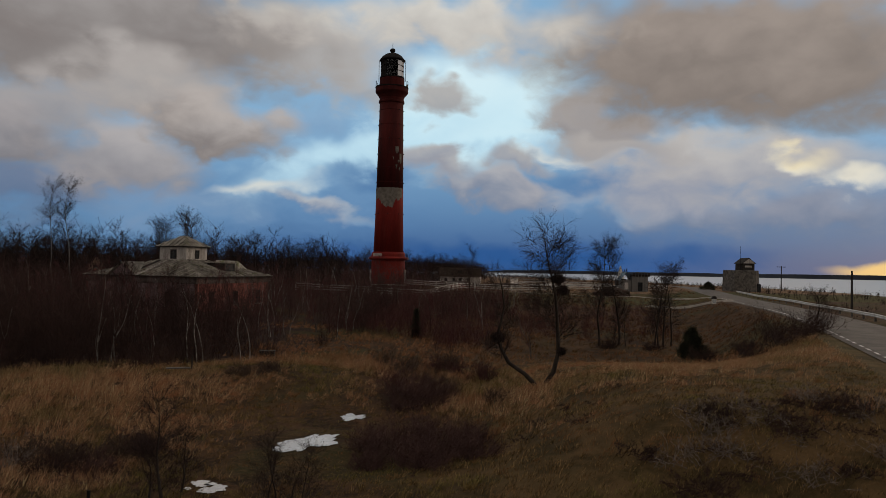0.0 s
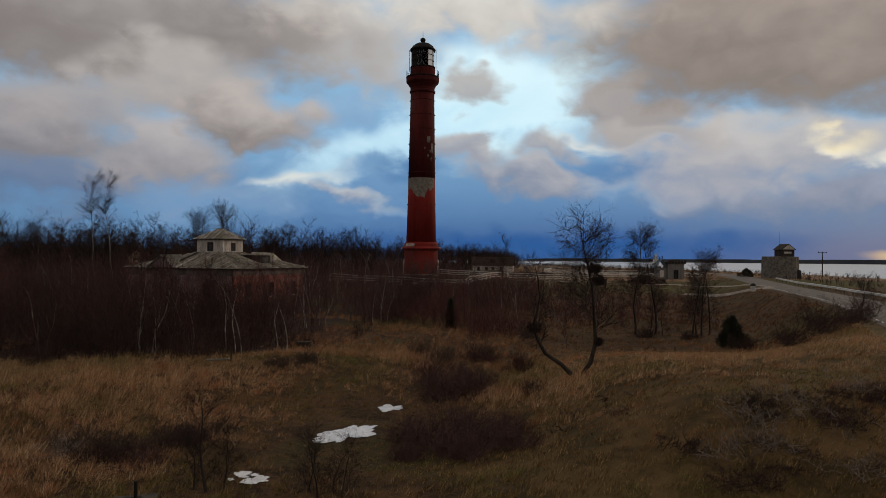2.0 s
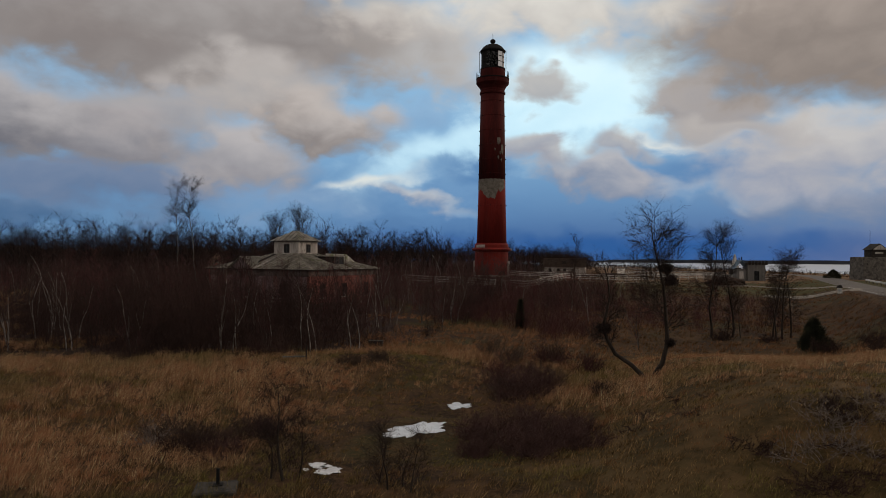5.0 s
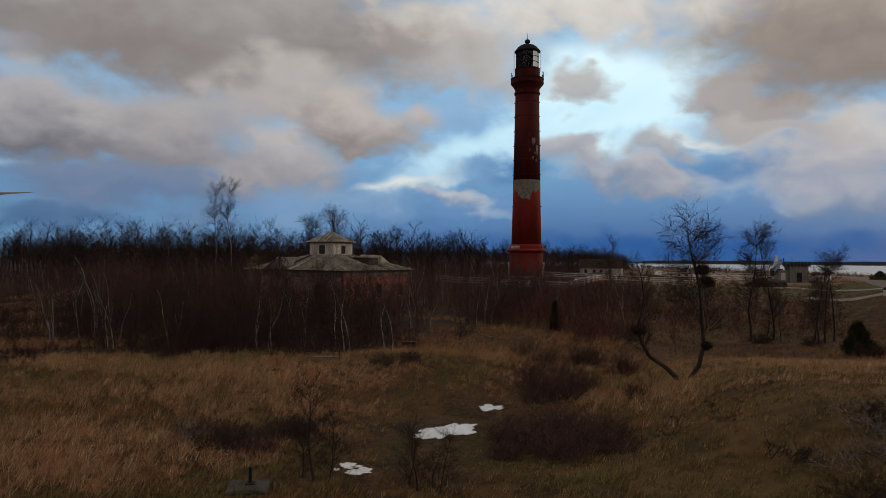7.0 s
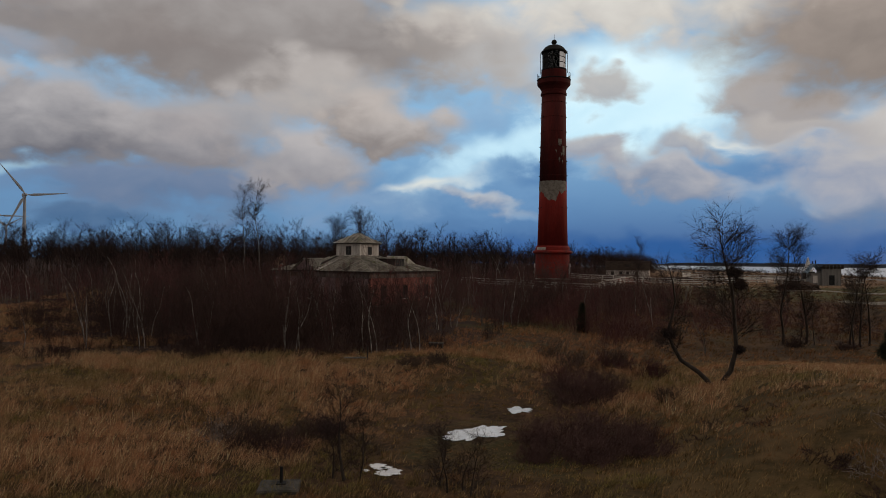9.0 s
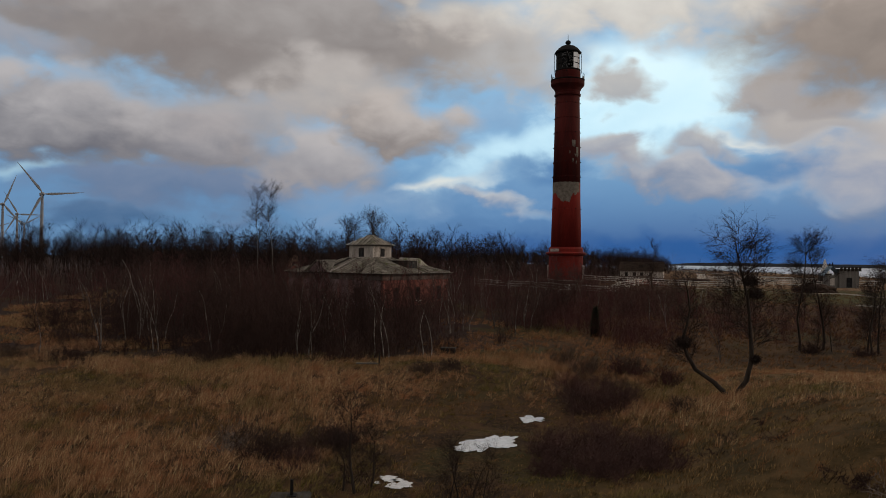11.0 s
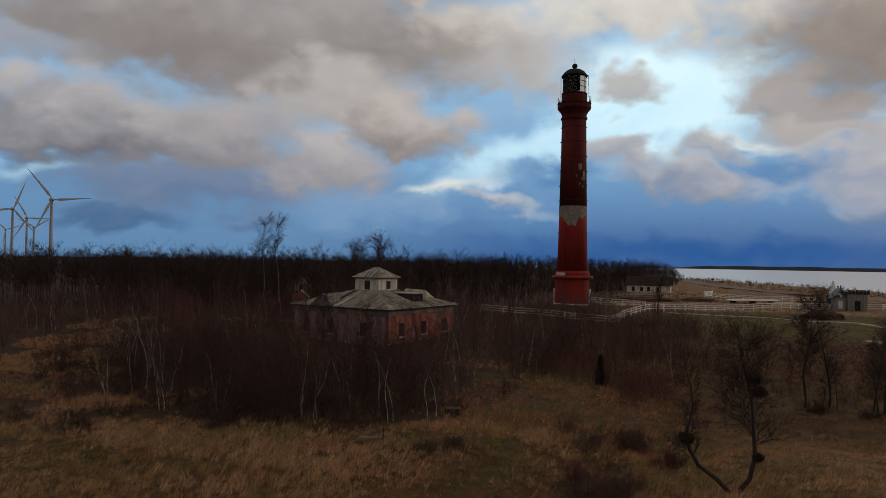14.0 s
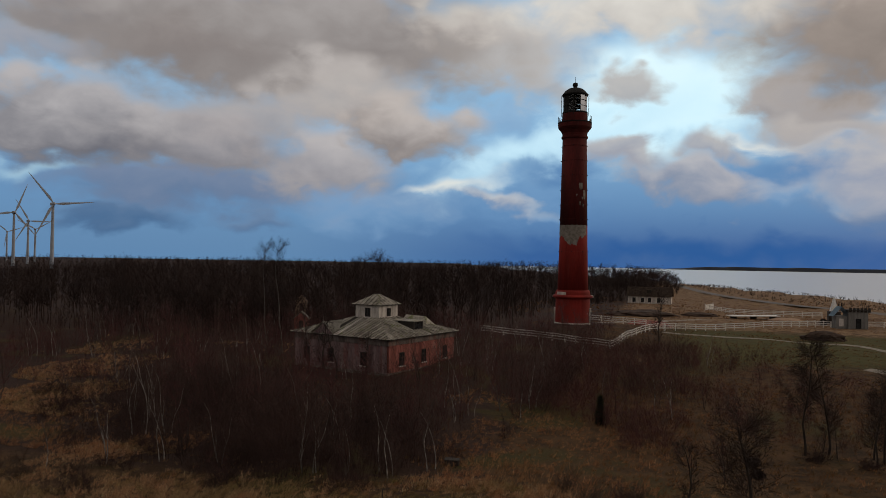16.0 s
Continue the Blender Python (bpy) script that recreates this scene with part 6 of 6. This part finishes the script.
for i in range(24):
    x, y = 5.4 + 11.5 * rng.random(), rng.uniform(20.6, 25.4)
    bush(x, y, rng.uniform(1.3, 2.1), rng.uniform(0.5, 0.85), 420 + i, PALE_STEM, "arching pale dead stems among the bramble", 2, 34)
for i, (x, y) in enumerate(((3.0, 29.6), (4.2, 30.4), (5.2, 29.0), (2.4, 28.0), (6.4, 31.2), (4.4, 27.2))):
    bush(x, y, 1.5, 0.35, 440 + i, DARK_SHADED_TWIG if i % 2 else BROWN_TWIG, "low dark scrub on the mound's flank", 6, 30)
for i in range(7):
    x, y = rng.uniform(-17.5, -11.5), rng.uniform(24.0, 27.5)
    bush(x, y, rng.uniform(1.0, 1.7), rng.uniform(0.8, 1.3), 450 + i, (DARK_SHADED_TWIG, WINE_TWIG, PALE_STEM)[i % 3], "dark bare bramble in the hollow's end", 2 if i % 3 == 2 else 7, 18 if i % 3 == 2 else 50)

# small dark trees standing in the hollow
for i, (x, y, tall, girth) in enumerate(((-9.4, 21.9, 3.3, 0.06), (-9.0, 22.3, 2.3, 0.04), (-9.9, 22.0, 2.0, 0.04), (-5.7, 21.6, 2.2, 0.035), (-6.2, 22.3, 1.9, 0.03), (-4.9, 21.4, 2.0, 0.03), (-5.3, 22.0, 1.7, 0.03), (25.6, 55.5, 3.2, 0.06), (21.6, 54.6, 2.9, 0.04))):
    w = tree_wood(300 + i, tall, girth, 34, tall * 0.5, 10, 0.0, first=0.08, rise=0.35, droop=0.0)
    place_at(tree_thing(w, "thorn_tree", "small bare dark thorn tree in the meadow", "tree", BARK, TWIG, 0.012, "thorn trees", 1.15), x, y)


def juniper(x, y, r, tall, seed, label):
    """A dark evergreen bush: a few stems and many short needle sprays over an uneven outline."""
    g = thing("juniper", label, "juniper", at(x, y), group="junipers")
    rs = np.random.RandomState(seed)
    w = Wood(seed)
    for _ in range(7):
        a = rs.uniform(0, 2 * math.pi)
        w.limb((0, 0, -0.1), (0.35 * math.cos(a), 0.35 * math.sin(a), 1), tall * 0.8, 0.05, 4, 0, 0.1)
    bulk("trunk", *sticks(w.arrays(lambda q: True)), BARK, g)
    n = 6000
    d = rs.normal(0, 1, (n, 3))
    d /= np.linalg.norm(d, axis=1)[:, None]
    a = np.arctan2(d[:, 1], d[:, 0])
    z = rs.uniform(0.02, 1, n)
    lobe = 1 + 0.30 * np.sin(3 * a + 4 * z + seed) + 0.22 * np.sin(7 * a - 9 * z) + 0.2 * np.sin(2 * a - 13 * z)
    rad = r * (1 - z) ** 0.7 * lobe * rs.uniform(0.55, 1.0, n) ** 0.5
    p = np.stack([rad * np.cos(a), rad * np.sin(a), z * tall * (1 + 0.08 * np.sin(5 * a))], 1)
    q = p + np.stack([np.cos(a) * 0.2, np.sin(a) * 0.2, rs.uniform(0.0, 0.4, n)], 1) + rs.normal(0, 0.1, (n, 3))
    bulk("crown", *slivers(np.concatenate([p, q, np.full((n, 1), 0.016), np.zeros((n, 1))], 1)), NEEDLES, g)


juniper(16.9, 57.3, 1.0, 2.2, 1, "dark dense juniper bush beside the birches")
juniper(-6.6, 73.6, 0.32, 2.7, 3, "dark ivy-clad stump standing in the shrubs")
juniper(56.6, 182.0, 1.8, 1.9, 5, "dark rounded bush beside the road")


# ---- grass ----


def grass_material(name, dark, light, rust, mossy, mossy_light, moss):
    """Blades that differ one by one, with rusty and mossy patches."""
    mat = bpy.data.materials.new(name)
    mat.use_nodes = True
    n = Nodes(mat.node_tree)
    geo = n.node("ShaderNodeNewGeometry")
    where, each = geo.outputs["Position"], geo.outputs["Random Per Island"]
    patch, spot = n.noise(where, 0.16, 5, 0.65, 0.6), n.noise(where, 0.8, 4, 0.6, 0.5)
    col = n.mix(n.math("POWER", each, 1.4), dark, light)
    col = n.mix(n.step(each, 0.93, 0.97), col, tuple(min(0.8, c * 1.45) for c in light))
    col = n.mix(n.math("MULTIPLY", n.step(spot, 0.50, 0.66), 0.7), col, rust)
    col = n.mix(n.math("MULTIPLY", n.step(patch, 0.48, 0.60), moss), col, n.mix(each, mossy, mossy_light))
    bsdf = n.node("ShaderNodeBsdfPrincipled")
    n.link(col, bsdf.inputs["Base Color"])
    bsdf.inputs["Roughness"].default_value = 0.85
    bsdf.inputs["Specular IOR Level"].default_value = 0.15
    n.link(bsdf.outputs[0], n.node("ShaderNodeOutputMaterial").inputs[0])
    return mat


STRAW = grass_material("dead_straw", (0.210, 0.112, 0.058), (0.780, 0.500, 0.290), (0.430, 0.195, 0.098), (0.095, 0.076, 0.028), (0.36, 0.27, 0.12), 0.7)
SEDGE = grass_material("dull_sedge", (0.052, 0.035, 0.016), (0.390, 0.258, 0.118), (0.320, 0.140, 0.064), (0.050, 0.048, 0.013), (0.310, 0.262, 0.088), 0.9)


TAWNY = grass_material("tawny_grass", (0.085, 0.043, 0.019), (0.300, 0.155, 0.068), (0.230, 0.088, 0.038), (0.044, 0.040, 0.013), (0.140, 0.105, 0.040), 0.55)
RUSSET = grass_material("russet_straw", (0.180, 0.085, 0.042), (0.600, 0.325, 0.165), (0.370, 0.150, 0.068), (0.095, 0.068, 0.026), (0.26, 0.175, 0.08), 0.5)


def wet(x, y):
    """How far a place lies in the trodden hollow, 0 to 1."""
    hollow = np.exp(-(((x + 6) / 4.5) ** 2 + ((y - 30) / 8) ** 2))
    return np.clip(hollow * 1.3, 0, 1)


def straw(x, y):
    """Where the tall pale straw stands, above 0."""
    field = 1 - np.hypot((x + 25) / 15, (y - 40.2) / 4.6)
    band = 0.9 - np.hypot((x + 27) / 14, (y - 31) / 3.2)
    near = 1 - np.hypot((x + 20.5) / 6.5, (y - 22.5) / 5)
    tuft = 0.9 - np.hypot((x + 10.4) / 2.4, (y - 32.2) / 1.6)
    far_left = 0.8 - np.hypot((x + 50) / 14, (y - 46) / 7)
    shelf = 1 - np.hypot((x - 15) / 14, (y - 45) / 12)
    strip = 1 - np.hypot((x + 10) / 8, (y - 56) / 11)
    glades = np.where(glade(x, y, 1.05), 0.35, -1.0)
    beyond = np.where(y > 100, 0.15, -1) + 0 * x
    best = np.maximum.reduce([field, band, near, tuft, far_left, shelf, strip, glades, beyond])
    return best + 0.6 * wobble(x, y, 5.0, 4.0) + 0.4 * wobble(x, y, 1.6, 2.0) + 0.3 * wobble(x, y, 0.7, 6.0)


def under_thicket(x, y):
    return (x < -13) & (y > thicket_front(x) + 0.8) & (y < 150) & ~glade(x, y)


def grass(name, count, x0, x1, y0, y1, blades, tall, width, seed, label, mat, pale, lean=0.5):
    """Tufts of bent blades. blades: per tuft; pale: whether it grows in the straw or outside it."""
    rs = np.random.RandomState(seed)
    y = y0 + (y1 - y0) * rs.uniform(0, 1, count) ** 1.35
    x = rs.uniform(x0, x1, count)
    keep = (np.abs(x - road_x(y)) > 4.6) & (rs.uniform(0, 1, count) > wet(x, y) * 0.6) & ((straw(x, y) + rs.normal(0, 0.28, count) > 0) == pale)
    keep &= ~under_thicket(x, y) | (rs.uniform(0, 1, count) < 0.12)
    keep &= np.hypot(x + 20.98, y - 155) > 4.5
    for px, py, pr in POOLS:
        keep &= np.hypot(x - px, y - py) > pr * 0.95
    x, y = x[keep], y[keep]
    n = len(x)
    size = tall * (0.55 + 0.75 * (wobble(x, y, 7.0, 1.0) * 0.5 + 0.5)) * rs.uniform(0.35, 1.5, n) * (1 - 0.6 * wet(x, y)) * (1 - 0.4 * smooth(x, 0, 5) * smooth(y, 70, 50))
    x, y, size = np.repeat(x, blades), np.repeat(y, blades), np.repeat(size, blades)
    m = len(x)
    px, py = x + rs.normal(0, 0.10, m), y + rs.normal(0, 0.10, m)
    pz = height(px, py) - 0.03
    a = rs.uniform(0, 2 * math.pi, m)
    bend = rs.uniform(0.1, lean, m) * size
    size = size * rs.uniform(0.6, 1.1, m)
    dx, dy = np.cos(a) * bend + 0.30 * size, np.sin(a) * bend
    b = a + rs.uniform(0.6, 2.5, m)
    wx, wy = np.cos(b) * width, np.sin(b) * width * 0.5
    foot0, foot1 = np.stack([px - wx, py - wy, pz], 1), np.stack([px + wx, py + wy, pz], 1)
    tip = np.stack([px + dx, py + dy, pz + size * 0.95], 1)
    verts = np.stack([foot0, foot1, tip], 1).reshape(-1, 3)
    faces = np.arange(m * 3).reshape(-1, 3)
    tagged(bulk(name, verts, faces, mat), label, "grass", kind="stuff")


grass("straw_grass", 36000, -48, 28, 14, 50, 18, 0.52, 0.010, 1, "tall dead straw-coloured grass in tufts", STRAW, True, 0.8)
grass("sedge", 30000, -36, 26, 14, 50, 16, 0.30, 0.012, 5, "short dull brown and olive sedge in the hollow", SEDGE, False, 0.9)
grass("straw_grass", 8000, -102, -54, 56, 108, 12, 0.55, 0.028, 7, "tall straw grass in the glades of the thicket", STRAW, True, 0.8)
grass("straw_grass", 21000, -90, 34, 46, 100, 12, 0.50, 0.013, 2, "tall russet straw grass at the meadow's edge", RUSSET, True, 0.8)
grass("sedge", 11000, -60, 34, 46, 100, 10, 0.42, 0.016, 6, "dull brown sedge between the shrubs", TAWNY, False, 0.8)
grass("lawn_grass", 14000, -30, 50, 96, 215, 7, 0.22, 0.035, 3, "rough tawny grass before the lighthouse", TAWNY, True, 0.8)
grass("far_grass", 5000, -50, 70, 200, 330, 5, 0.4, 0.08, 4, "tawny grass beyond the yard", TAWNY, True, 0.8)
